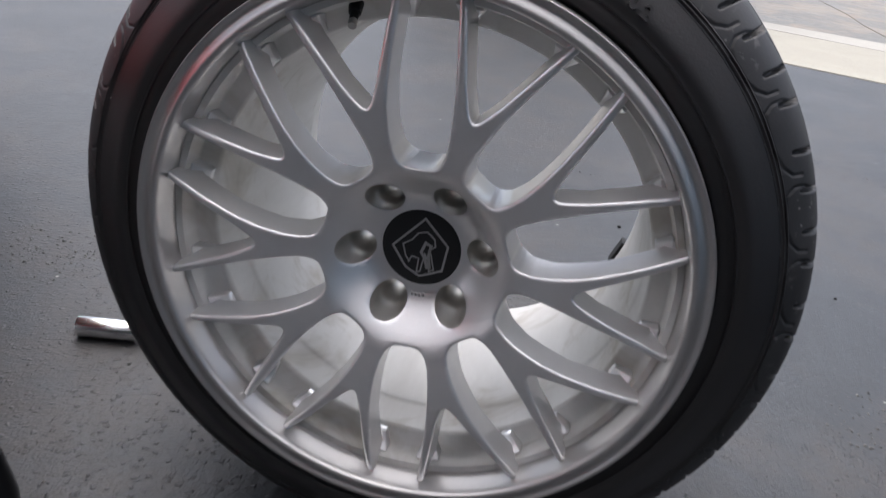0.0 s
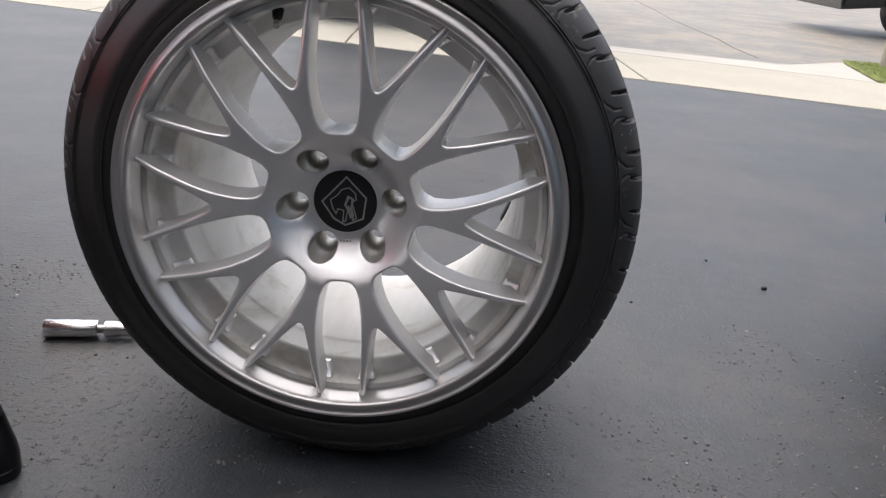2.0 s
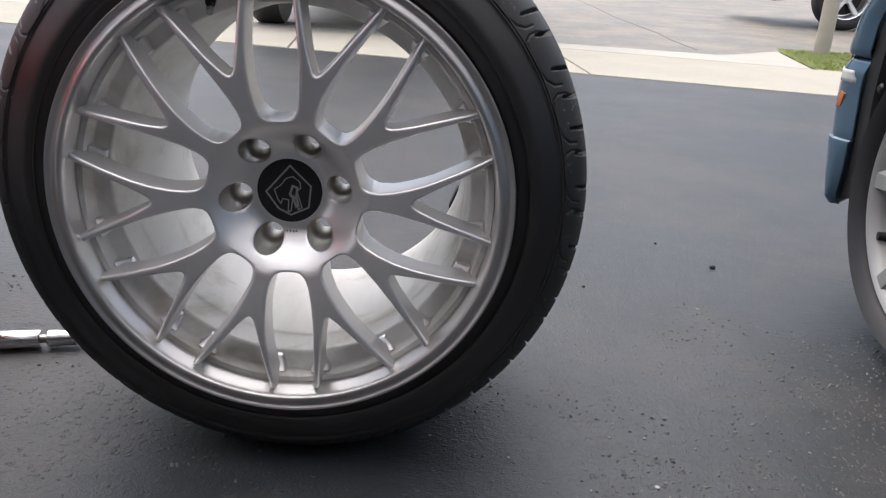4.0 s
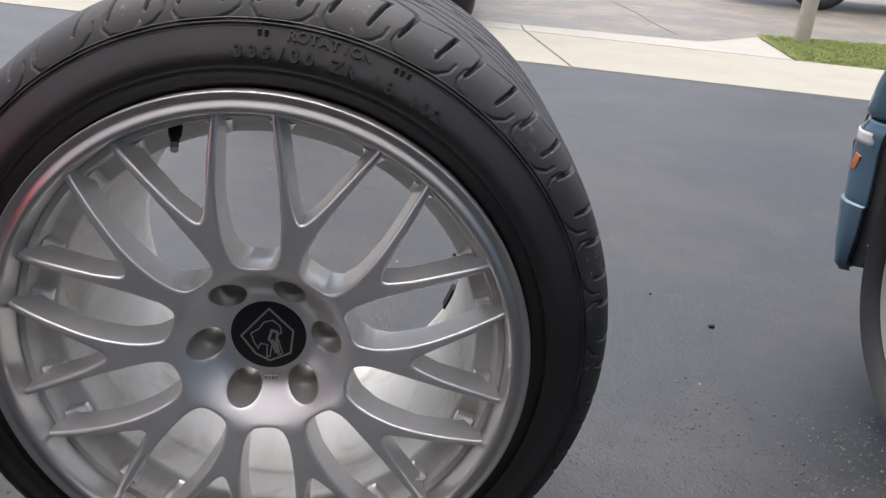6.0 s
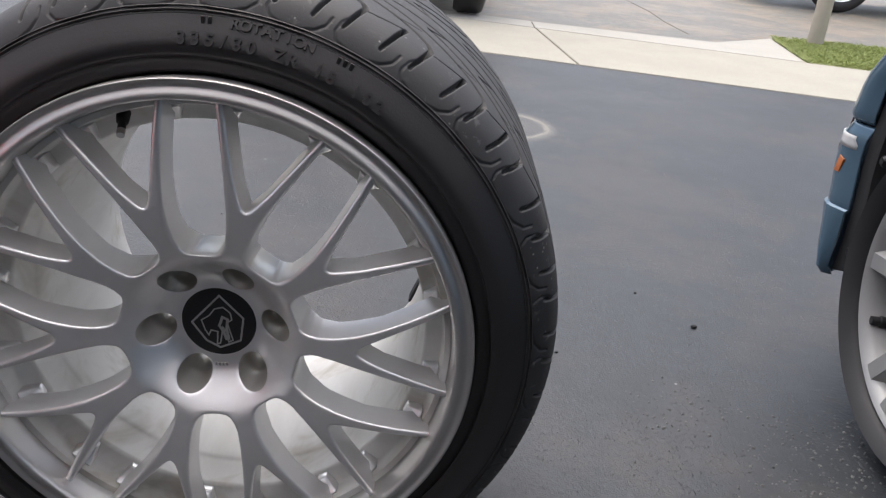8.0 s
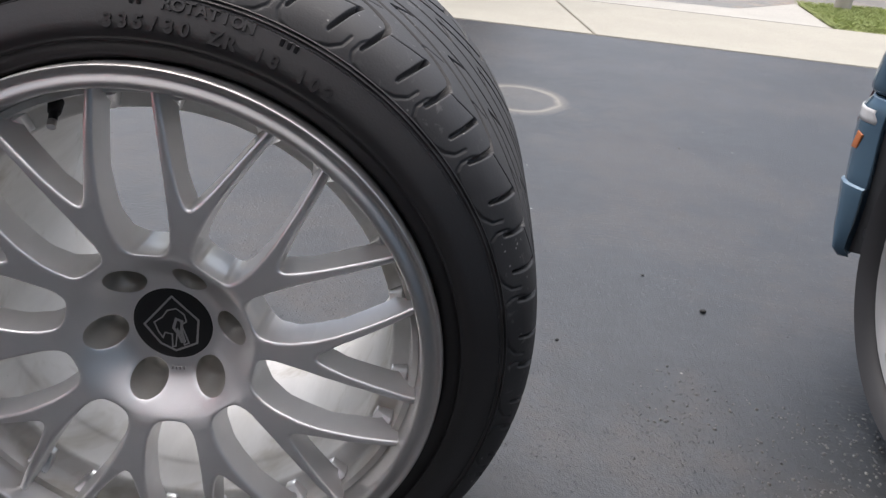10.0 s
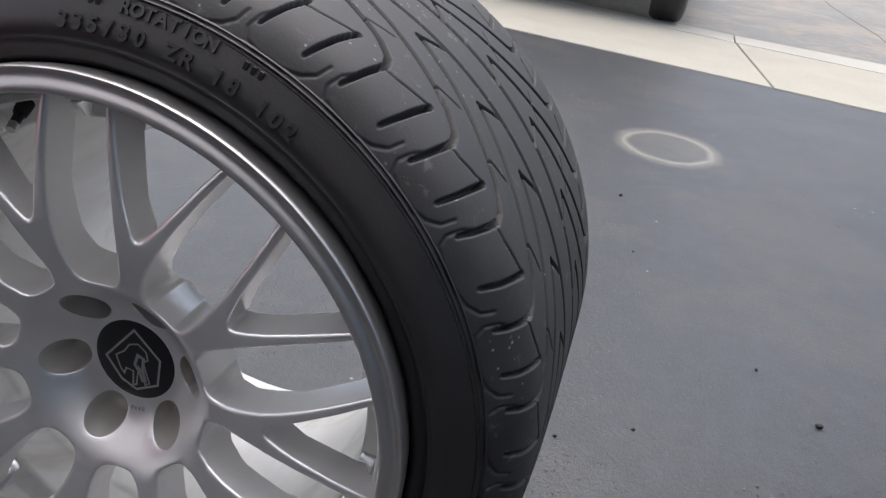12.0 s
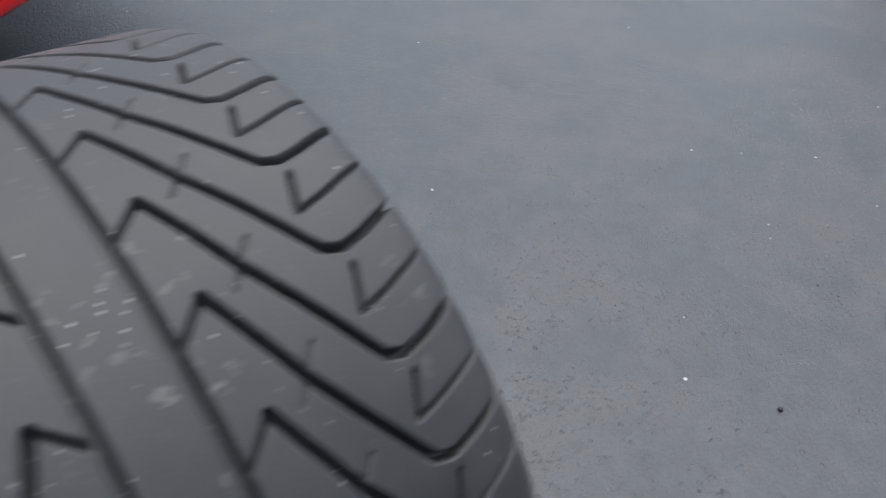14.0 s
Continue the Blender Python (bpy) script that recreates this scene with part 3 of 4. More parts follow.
part("shield_line", outline_band(SHIELD, 0.0019, 0.0704, 0), GREY_EMBLEM, cap, "grey printed shield outline")
FIGURE = [(-0.004, 0.014), (0.004, 0.0165), (0.011, 0.011), (0.0125, 0.004), (0.008, 0.0005), (0.0105, -0.008), (0.0135, -0.018), (0.0095, -0.0205), (0.0075, -0.01), (0.004, -0.0045), (0.0015, -0.0225), (-0.0015, -0.0235), (-0.001, -0.01), (-0.0075, -0.009), (-0.0095, -0.0145), (-0.013, -0.0095), (-0.0165, 0.001), (-0.009, 0.0065)]
part("shield_neck", outline_band([(0.0035, 0.006), (0.0085, 0.004), (0.0075, -0.006), (0.0095, -0.0165), (0.0072, -0.0172), (0.0045, -0.009), (0.0005, -0.0035)], 0.0026, 0.0704, 0), GREY_EMBLEM, cap, "grey filled stroke inside the shield")
part("shield_figure", outline_band(FIGURE, 0.0013, 0.0704, 0), GREY_EMBLEM, cap, "grey line figure inside the shield")

# tiny stamped marks on the dish below the cap
for i in range(4):
    bm = box((-0.0008, wheel_face(0.0455) - 0.0009, -0.0016), (0.0008, wheel_face(0.0455) + 0.001, 0.0016))
    bmesh.ops.translate(bm, verts=bm.verts, vec=(0, 0, 0.0455))
    bmesh.ops.rotate(bm, verts=bm.verts, matrix=Matrix.Rotation(radians(170 + i * 4.4), 3, "Y"))
    part("stamped_mark", bm, LIP, wheel)

# valve
VALVE = PHASE + 0.2
va = radians(VALVE)
dirv = Vector((math.sin(va), 0, math.cos(va)))
vp = dirv * 0.2125 + Vector((0, 0.062, 0))
vq = dirv * 0.2015 + Vector((0, 0.0445, 0))
valve = part("valve_stem", tube([vp, vp.lerp(vq, 0.3), vp.lerp(vq, 0.55), vp.lerp(vq, 0.6), vq], [0.006, 0.0056, 0.005, 0.0036, 0.0034], 16), BLACK_PLASTIC, wheel, "black rubber valve stem", smooth=40)
part("valve_core", tube([vq, vq.lerp(vp, -0.05), vq.lerp(vp, -0.3)], [0.0036, 0.0038, 0.0034], 14), STEEL, valve, "bare brass-grey valve core", smooth=40)
wa = radians(111)
wbm = box((-0.015, 0.312, 0.1905), (0.015, 0.331, 0.1962), 0.001)
bmesh.ops.rotate(wbm, verts=wbm.verts, matrix=Matrix.Rotation(wa, 3, "Y"))
part("wheel_weight", wbm, BLACK_PLASTIC, wheel, "black stick-on balance weight")

# ---- tyre
YC = 0.203
SECTION = [(0.0, 0.327), (0.05, 0.3267), (0.09, 0.3258), (0.12, 0.3236), (0.135, 0.32), (0.147, 0.314), (0.155, 0.306), (0.161, 0.2965), (0.166, 0.2865), (0.171, 0.277), (0.175, 0.268), (0.1745, 0.2615), (0.1725, 0.2585), (0.1695, 0.2562), (0.1675, 0.2535), (0.1665, 0.25), (0.166, 0.246), (0.163, 0.2425), (0.155, 0.241), (0.14, 0.24)]


SECTION_BACK = [(0.0, 0.327), (0.06, 0.3269), (0.1, 0.3264), (0.13, 0.3262), (0.147, 0.3248), (0.158, 0.3212), (0.166, 0.3135), (0.17, 0.302), (0.171, 0.29), (0.171, 0.275), (0.168, 0.2635), (0.164, 0.257), (0.163, 0.2545), (0.162, 0.2505), (0.157, 0.248), (0.148, 0.246), (0.14, 0.24)]


def section_curve(table):
    """Half of the tyre's cross-section as an evenly measured curve: arc length, offset from the middle, radius."""
    pts = np.array(table)
    # smooth by corner cutting
    for _ in range(3):
        a, b = pts[:-1], pts[1:]
        pts = np.vstack([pts[:1], np.stack([a * 0.75 + b * 0.25, a * 0.25 + b * 0.75], 1).reshape(-1, 2), pts[-1:]])
    s = np.concatenate([[0], np.cumsum(np.linalg.norm(np.diff(pts, axis=0), axis=1))])
    return s, pts[:, 0], pts[:, 1]


ARC, OFF, RAD = section_curve(SECTION)
ARC_B, OFF_B, RAD_B = section_curve([(o + 0.014 * min(1.0, o / 0.1) + 0.007 * max(0.0, min(1.0, (o - 0.1) / 0.05)), r) for o, r in SECTION_BACK])
ARC_TREAD = float(np.interp(0.290, RAD[::-1], ARC[::-1]))
ARC_TREAD_B = float(np.interp(0.290, RAD_B[::-1], ARC_B[::-1]))

# pitch lengths in degrees; the tread repeats round the tyre in uneven steps
HEAD = [10.4, 10.6, 11.4, 11.6, 10.4, 12.6]
marks = [-0.2]
for p in HEAD + [10.6, 11.4, 12.0, 10.4, 11.2] * 5:
    marks.append(marks[-1] + p)
marks = np.array(marks)
marks = np.where(marks < 67, marks, 66.8 + (marks - 66.8) * (359.8 - 66.8) / (marks[-1] - 66.8))
NP = len(marks) - 1

# groove lines of one pitch: pitch coordinate and place across the tread (metres from the front), width, depth
GROOVES = [
    ([(0.0, 0.161), (0.7, 0.142), (1.35, 0.122), (1.84, 0.1055), (2.06, 0.093), (2.12, 0.083), (2.09, 0.072), (2.03, 0.056), (1.98, 0.046)], 0.0046, 0.0075),
    ([(0.0, 0.161), (0.28, 0.178)], 0.0032, 0.004),
    ([(0.7, 0.089), (0.6, 0.06), (0.53, 0.045)], 0.0044, 0.007),
    ([(0.14, 0.079), (0.3, 0.0805), (0.7, 0.089)], 0.0014, 0.003),
    ([(0.49, 0.116), (0.9, 0.126)], 0.0012, 0.003),
    ([(-0.34, 0.247), (0.57, 0.271), (1.55, 0.305), (1.72, 0.3115), (1.78, 0.321), (1.73, 0.336), (1.6, 0.36), (1.48, 0.38)], 0.0046, 0.0075),
    ([(-0.34, 0.247), (0.0, 0.225)], 0.003, 0.004),
    ([(0.96, 0.321), (1.33, 0.312), (1.26, 0.33), (1.1, 0.36), (1.0, 0.378)], 0.0028, 0.004),
    ([(0.93, 0.322), (1.33, 0.312)], 0.0013, 0.003),
    ([(0.35, 0.281), (0.75, 0.262)], 0.0010, 0.0025),
]
# the looped edge of each block on the front shoulder
SCALLOP = ([(1.03, 0.058), (0.94, 0.05), (0.9, 0.04), (0.97, 0.0325), (1.15, 0.0295), (1.42, 0.0295), (1.63, 0.0335), (1.76, 0.04), (1.8, 0.049)], 0.002, 0.0013)
RINGS = [(0.181, 0.0052, 0.008), (0.2245, 0.0056, 0.008)]


def tyre_mesh():
    """The tread and shoulders as a fine surface with its grooves pressed in."""
    n_u = 2100
    s = np.linspace(-ARC_TREAD, ARC_TREAD_B, 331)
    off = np.where(s < 0, -np.interp(-s, ARC, OFF), np.interp(s, ARC_B, OFF_B))
    rad = np.where(s < 0, np.interp(-s, ARC, RAD), np.interp(s, ARC_B, RAD_B))
    ang = np.linspace(0, 360, n_u, endpoint=False) + marks[0]
    u = np.interp(ang, marks, np.arange(NP + 1))
    local = np.diff(marks)[np.clip(u.astype(int), 0, NP - 1)] * math.pi / 180 * 0.3265   # metres of one pitch here
    # place across the tread by arc length, so that the pattern wraps over the shoulder
    across = np.interp(YC + s, [0.03, 0.093, 0.166, 0.2585, 0.334, 0.4], [0.03, 0.089, 0.161, 0.247, 0.3165, 0.38])
    depth = np.zeros((n_u, len(s)))
    A, U = np.meshgrid(across, u % 1.0)
    L = np.repeat(local[:, None], len(s), 1)
    scallops = np.zeros_like(depth)
    for pts, width, d in GROOVES + [SCALLOP]:
        best = np.full(A.shape, 1e3)
        lo_u, hi_u = min(p[0] for p in pts), max(p[0] for p in pts)
        for shift in range(-int(math.ceil(hi_u)) - 1, 2 - int(math.floor(lo_u))):
            for (u0, a0), (u1, a1) in zip(pts[:-1], pts[1:]):
                x0, x1 = (u0 + shift - U) * L, (u1 + shift - U) * L
                if u1 + shift < -0.15 and u0 + shift < -0.15 or u0 + shift > 1.15 and u1 + shift > 1.15:
                    continue
                y0, y1 = a0 - A, a1 - A
                dx, dy = x1 - x0, y1 - y0
                k = np.clip(-(x0 * dx + y0 * dy) / np.maximum(dx * dx + dy * dy, 1e-12), 0, 1)
                best = np.minimum(best, np.hypot(x0 + k * dx, y0 + k * dy))
        taper = 1.0 if pts is SCALLOP[0] else np.interp(A, [0.045, 0.1], [0.65, 1.0])
        cut = (1.0 if pts is SCALLOP[0] else 1.5) * d * np.clip((width * taper / 2 + 0.0006 - best) / 0.0013, 0, 1)
        if pts is SCALLOP[0]:
            scallops = cut
        else:
            depth = np.maximum(depth, cut)
    for c, width, d in RINGS:
        depth = np.maximum(depth, d * np.clip((width / 2 + 0.0006 - np.abs(A - c)) / 0.0011, 0, 1))
    # the grooves grow shallow over the front shoulder and run out at its edge
    depth *= np.interp(across, [0.038, 0.046, 0.065, 0.095], [0.0, 0.4, 0.8, 1.0])[None, :]
    depth = np.maximum(depth, scallops)
    depth *= np.clip(np.where(s < 0, ARC_TREAD + s, ARC_TREAD_B - s) / 0.004, 0, 1)[None, :]
    # normals of the section
    ds, dr = np.gradient(off), np.gradient(rad)
    nrm = np.hypot(ds, dr)
    n_off, n_rad = -dr / nrm, ds / nrm
    a = np.radians(ang)[:, None]
    R = rad[None, :] - depth * n_rad[None, :]
    Y = YC + off[None, :] - depth * n_off[None, :]
    co = np.stack([R * np.sin(a), Y, R * np.cos(a)], -1)
    # flattened where it stands on the ground
    co[..., 2] = np.maximum(co[..., 2], -ZC + 0.0005)
    m = len(s)
    i, j = np.meshgrid(np.arange(n_u), np.arange(m - 1), indexing="ij")
    i2 = (i + 1) % n_u
    quads = np.stack([i * m + j, i2 * m + j, i2 * m + j + 1, i * m + j + 1], -1).reshape(-1, 4)
    me = bpy.data.meshes.new("tread")
    me.vertices.add(n_u * m)
    me.vertices.foreach_set("co", co.reshape(-1))
    me.loops.add(quads.size)
    me.loops.foreach_set("vertex_index", quads.reshape(-1).astype(np.int32))
    me.polygons.add(len(quads))
    me.polygons.foreach_set("loop_start", np.arange(0, quads.size, 4, dtype=np.int32))
    me.polygons.foreach_set("use_smooth", np.ones(len(quads), dtype=bool))
    me.update(calc_edges=True)
    me.validate()
    return me


tyre = new("tyre")
tyre.parent = wheel
part("tread", tyre_mesh(), TREAD, tyre, "dusty grey rubber tread with directional grooves")


def sidewall(sign):
    curve, limit = ((ARC, OFF, RAD), ARC_TREAD) if sign < 0 else ((ARC_B, OFF_B, RAD_B), ARC_TREAD_B)
    keep = [(YC + sign * o, r) for a, o, r in zip(*curve) if a >= limit - 0.0005]
    prof = [(r, y) for y, r in keep]
    # raised line under the shoulder and rim protecting rib
    bm = revolve(prof + [(0.236, YC + sign * 0.12)], 180)
    if (sum((f.normal.y for f in bm.faces)) > 0) == (sign < 0):
        bmesh.ops.reverse_faces(bm, faces=bm.faces)
    return bm


part("sidewall", sidewall(-1), SIDE, tyre, "black rubber sidewall with moulded lettering", smooth=60)
part("sidewall", sidewall(1), SIDE, tyre, "black rubber inner sidewall", smooth=60)


def side_y(r):
    return YC - float(np.interp(-r, -RAD, OFF))


def ring_rib(r, w, h):
    y = side_y(r)
    return revolve([(r - w, side_y(r - w) + 0.0004), (r - w * 0.4, y - h), (r + w * 0.4, y - h), (r + w, side_y(r + w) + 0.0004)], 180)


part("rib", ring_rib(0.2925, 0.0014, 0.0010), SIDE, tyre, smooth=60)
part("rib", ring_rib(0.2955, 0.0010, 0.0008), SIDE, tyre, smooth=60)
part("rib", ring_rib(0.2585, 0.0014, 0.0008), SIDE, tyre, smooth=60)


def lettering(text, r, size, start, advance, parent):
    """Moulded letters along a circle of the sidewall; start in degrees clockwise from the top."""
    a = start
    for ch in text:
        if ch != " ":
            cu = bpy.data.curves.new("letter", "FONT")
            cu.body, cu.size, cu.extrude, cu.align_x = ch, size, 0.001, "CENTER"
            cu.offset = size * 0.03
            t = new("letter", cu)
            bpy.context.view_layer.update()
            me = bpy.data.meshes.new_from_object(t.evaluated_get(bpy.context.evaluated_depsgraph_get()))
            bpy.data.objects.remove(t)
            slope = math.atan2(side_y(r + 0.006) - side_y(r - 0.006), 0.012)
            me.transform(Matrix.Rotation(radians(a), 4, "Y") @ Matrix.Translation((0, side_y(r) - 0.0007, r)) @ Matrix.Rotation(-slope, 4, "X") @ Matrix.Rotation(radians(90), 4, "X") @ Matrix.Translation((0, -size * 0.35, 0)))
            part("letter", me, SIDE, parent)
        a += advance
    return a


lettering("335/30 ZR 18 102", 0.2725, 0.0142, -3.0, 2.3, tyre)
lettering("ROTATION", 0.2865, 0.0118, 5.2, 1.72, tyre)
for a0, n in ((0.2, 2), (22.2, 3)):
    for i in range(n):
        bm = box((-0.0016, side_y(0.285) - 0.0009, 0.281), (0.0016, side_y(0.285) + 0.001, 0.289), 0.0004)
        bmesh.ops.rotate(bm, verts=bm.verts, matrix=Matrix.Rotation(radians(a0 + i * 1.1), 3, "Y"))
        part("moulded_bar", bm, SIDE, tyre)

# ---------------------------------------------------------------- tools on the ground
torch = empty("flashlight", "black metal flashlight standing on its head on the asphalt", "flashlight", at=(-0.36, -0.053, -0.0012))
torch.rotation_euler = (0, radians(-3.6), 0)
head = [(0.0, 0.0), (0.0222, 0.0), (0.0241, 0.0012), (0.0252, 0.0045), (0.0256, 0.009), (0.0256, 0.0125), (0.0248, 0.0135), (0.0248, 0.0147), (0.0256, 0.0158), (0.0259, 0.024), (0.0254, 0.034), (0.0236, 0.045), (0.0214, 0.056), (0.0194, 0.067), (0.0182, 0.0745), (0.0176, 0.078), (0.0158, 0.0795), (0.0, 0.0795)]
part("torch_head", revolve(head, 64, "z"), BLACK_METAL, torch, "flared black bezel", smooth=30)
part("collar", revolve([(0.0, 0.0795), (0.0152, 0.0795), (0.0166, 0.0808), (0.0166, 0.0845), (0.0152, 0.0858), (0.0, 0.0858)], 48, "z"), BLACK_METAL, torch, smooth=30)
part("torch_barrel", revolve([(0.0, 0.0858), (0.0146, 0.0858), (0.0146, 0.118), (0.0141, 0.1188), (0.0141, 0.1202), (0.0146, 0.121), (0.0146, 0.187), (0.0142, 0.1878), (0.0142, 0.1892), (0.0146, 0.19), (0.0146, 0.222), (0.0, 0.222)], 48, "z"), BLACK_METAL, torch, smooth=30)
part("tail_cap", revolve([(0.0, 0.222), (0.0148, 0.222), (0.0152, 0.2255), (0.0168, 0.232), (0.017, 0.24), (0.0165, 0.2406), (0.0165, 0.2418), (0.017, 0.2424), (0.017, 0.2535), (0.0162, 0.2585), (0.0152, 0.26), (0.0142, 0.2588), (0.0138, 0.257), (0.0, 0.257)], 48, "z"), BLACK_METAL, torch, "stepped black tail cap", smooth=30)
part("tail_button", revolve([(0.0, 0.2605), (0.0105, 0.2602), (0.0127, 0.2588), (0.0133, 0.257), (0.0, 0.2565)], 36, "z"), COPPER, torch, "orange-brown tail button", smooth=40)

socket = empty("socket_wrench", "chrome deep socket with a universal joint lying on the asphalt", "socket wrench", at=(-0.483, 0.26, 0.0142), rz=14)


part("deep_socket", revolve([(0.0095, 0.012), (0.0095, 0.0), (0.0132, 0.0), (0.014, 0.0012), (0.014, 0.05), (0.0136, 0.0515), (0.0136, 0.0745), (0.0125, 0.0765), (0.006, 0.0765), (0.006, 0.012)], 48, closed=True), CHROME, socket, "polished chrome tube", smooth=35)
part("joint_pin", revolve([(0.0, 0.072), (0.0065, 0.072), (0.0065, 0.088), (0.0, 0.088)], 24), STEEL, socket, smooth=35)
part("universal_joint", revolve([(0.0, 0.083), (0.008, 0.083), (0.0125, 0.087), (0.0125, 0.1), (0.0115, 0.104), (0.0115, 0.125), (0.0, 0.125)], 32), CHROME, socket, "chrome universal joint", smooth=35)
part("extension_bar", revolve([(0.0, 0.125), (0.0065, 0.125), (0.0065, 0.26), (0.0, 0.26)], 24), CHROME, socket, smooth=35)
# the socket lies along its own x
for ob in socket.children:
    ob.data.transform(Matrix.Rotation(radians(-90), 4, "Z"))

nut = empty("lug_nut", "chrome capped lug nut standing on the asphalt", "lug nut", "lug nuts beside the flashlight", at=(-0.458, -0.058, 0))
part("nut_body", revolve([(0.0, 0.02), (0.0108, 0.02), (0.0108, 0.005), (0.0128, 0.003), (0.0128, 0.0), (0.0, 0.0)], 6, "z"), CHROME, nut, smooth=20)
part("nut_cap", revolve([(0.0, 0.034), (0.004, 0.0335), (0.006, 0.0315), (0.0065, 0.027), (0.0085, 0.0255), (0.0092, 0.02), (0.0, 0.02)], 24, "z"), CHROME, nut, smooth=30)
copy_thing(nut, pose(-0.454, -0.032, 0, 0, 0, 20))
copy_thing(nut, pose(-0.482, -0.03, 0, 0, 0, 41))

# ---------------------------------------------------------------- cars
def car_wheel_parts(parent, radius, rim_r, width, spokes_n, rim_mat, tyre_mat, tilt=0.0, slim=1.0, pair=0.0):
    """A simple fitted wheel, axle along x of its own space, outer face to -x."""
    w = width
    prof = [(rim_r, -w * 0.42), (rim_r + 0.008, -w * 0.49), (rim_r + (radius - rim_r) * 0.45, -w * 0.54), (radius - 0.02, -w * 0.47), (radius - 0.006, -w * 0.4), (radius, -w * 0.3), (radius, w * 0.3), (radius - 0.02, w * 0.47), (rim_r, w * 0.42)]
    made = []

    def add(name, bm, mat, label="", host=None, smooth=40):
        bmesh.ops.rotate(bm, verts=bm.verts, matrix=Matrix.Rotation(radians(-90), 3, "Z"))
        ob = part(name, bm, mat, host or parent, label, smooth)
        made.append(ob)
        return ob

    add("tyre", revolve(prof, 72, closed=True), tyre_mat, "worn black rubber tyre")
    add("rim", revolve([(rim_r, -w * 0.43), (rim_r - 0.004, -w * 0.45), (rim_r - 0.012, -w * 0.43), (rim_r - 0.022, -w * 0.36), (rim_r - 0.03, w * 0.3), (rim_r, w * 0.42)], 72), rim_mat, "silver alloy rim")
    add("hub", revolve([(0.0, -w * 0.32), (0.03, -w * 0.33), (0.055, -w * 0.3), (0.06, -w * 0.1), (0.0, -w * 0.1)], 40), rim_mat)
    add("brake_disc", revolve([(0.0, 0.0), (rim_r - 0.05, 0.0), (rim_r - 0.05, 0.02), (0.0, 0.02)], 48), BLACK_METAL, "dark brake disc")
    for i in range(spokes_n):
        bm = bmesh.new()
        # tapering beam from hub to rim with a ridge
        L0, L1 = 0.035, rim_r - 0.002
        for s, h in ((0, L0), (1, L1)):
            wd = (0.021 + 0.008 * s) * slim
            yf = -w * (0.33 + 0.105 * s)
            for x, y in ((-wd, yf + 0.014), (-wd * 0.55, yf), (wd * 0.55, yf), (wd, yf + 0.014), (wd * 0.8, yf + 0.05), (-wd * 0.8, yf + 0.05)):
                bm.verts.new((x, y, h))
        bm.verts.ensure_lookup_table()
        for j in range(6):
            bm.faces.new((bm.verts[j], bm.verts[(j + 1) % 6], bm.verts[6 + (j + 1) % 6], bm.verts[6 + j]))
        bm.faces.new([bm.verts[j] for j in range(5, -1, -1)])
        bm.faces.new([bm.verts[j] for j in range(6, 12)])
        bmesh.ops.recalc_face_normals(bm, faces=bm.faces)
        bmesh.ops.rotate(bm, verts=bm.verts, matrix=Matrix.Rotation(radians(tilt + (360 / spokes_n * i if not pair else 720 / spokes_n * (i // 2) + pair * (1 if i % 2 else -1))), 3, "Y"))
        add("wheel_spoke", bm, rim_mat, smooth=30)
    return made


def place(objs, at):
    for ob in objs:
        ob.location = at


def loft(sections, cap=True):
    """Skin over sections of equally many points."""
    bm = bmesh.new()
    rows_ = [[bm.verts.new(p) for p in sec] for sec in sections]
    n = len(rows_[0])
    for a, b in zip(rows_[:-1], rows_[1:]):
        for j in range(n - 1):
            bm.faces.new((a[j], a[j + 1], b[j + 1], b[j]))
    bmesh.ops.remove_doubles(bm, verts=bm.verts, dist=1e-6)
    bmesh.ops.recalc_face_normals(bm, faces=bm.faces)
    return bm


# the blue car: its nose points at the street
blue = empty("blue_car", "faded metallic blue car parked on the drive", "car")
BX, BY, BR = 0.875, 0.38, 0.27
ARCH = [(0.15, 0.7), (0.19, 0.69), (0.25, 0.682), (0.32, 0.684), (0.395, 0.694), (0.515, 0.68), (0.58, 0.62), (0.63, 0.55), (0.655, 0.45), (0.66, 0.38)]
NOSE = [(0.15, 0.68), (0.19, 0.695), (0.226, 0.726), (0.266, 0.742), (0.305, 0.76), (0.366, 0.774), (0.42, 0.772), (0.46, 0.764), (0.515, 0.748), (0.6, 0.71), (0.68, 0.66), (0.8, 0.56)]


def chaikin(points, rounds=2):
    """Rounds a polyline by cutting its corners, keeping the ends."""
    pts = [Vector(p) for p in points]
    for _ in range(rounds):
        res = [pts[0]]
        for a, b in zip(pts[:-1], pts[1:]):
            res += [a.lerp(b, 0.25), a.lerp(b, 0.75)]
        pts = res + [pts[-1]]
    return pts


def nose_plan(z, inset=0.0):
    """Plan of the nose at height z, from the wheel arch round to the far side."""
    a, n = lerp_table(ARCH, z), lerp_table(NOSE, z)
    n = max(n, a + 0.012)
    w = n - a
    lip = 0.005 if z < 0.296 else 0.0
    q = BX + inset - lip
    n += lip - inset
    half = [(q + 0.012, a), (q - 0.001, a + 0.035 * min(1.0, w / 0.1)), (q - 0.002, a + w * 0.55), (q + 0.004, n - w * 0.2), (q + 0.02, n + 0.004), (q + 0.06, n + 0.05), (q + 0.14, n + 0.1), (q + 0.32, n + 0.155), (q + 0.6, n + 0.185), (q + 0.85, n + 0.19)]
    full = chaikin([(x, y, z) for x, y in half] + [(2 * BX + 1.7 - x, y, z) for x, y in reversed(half[:-1])])
    return [tuple(p) for p in full]


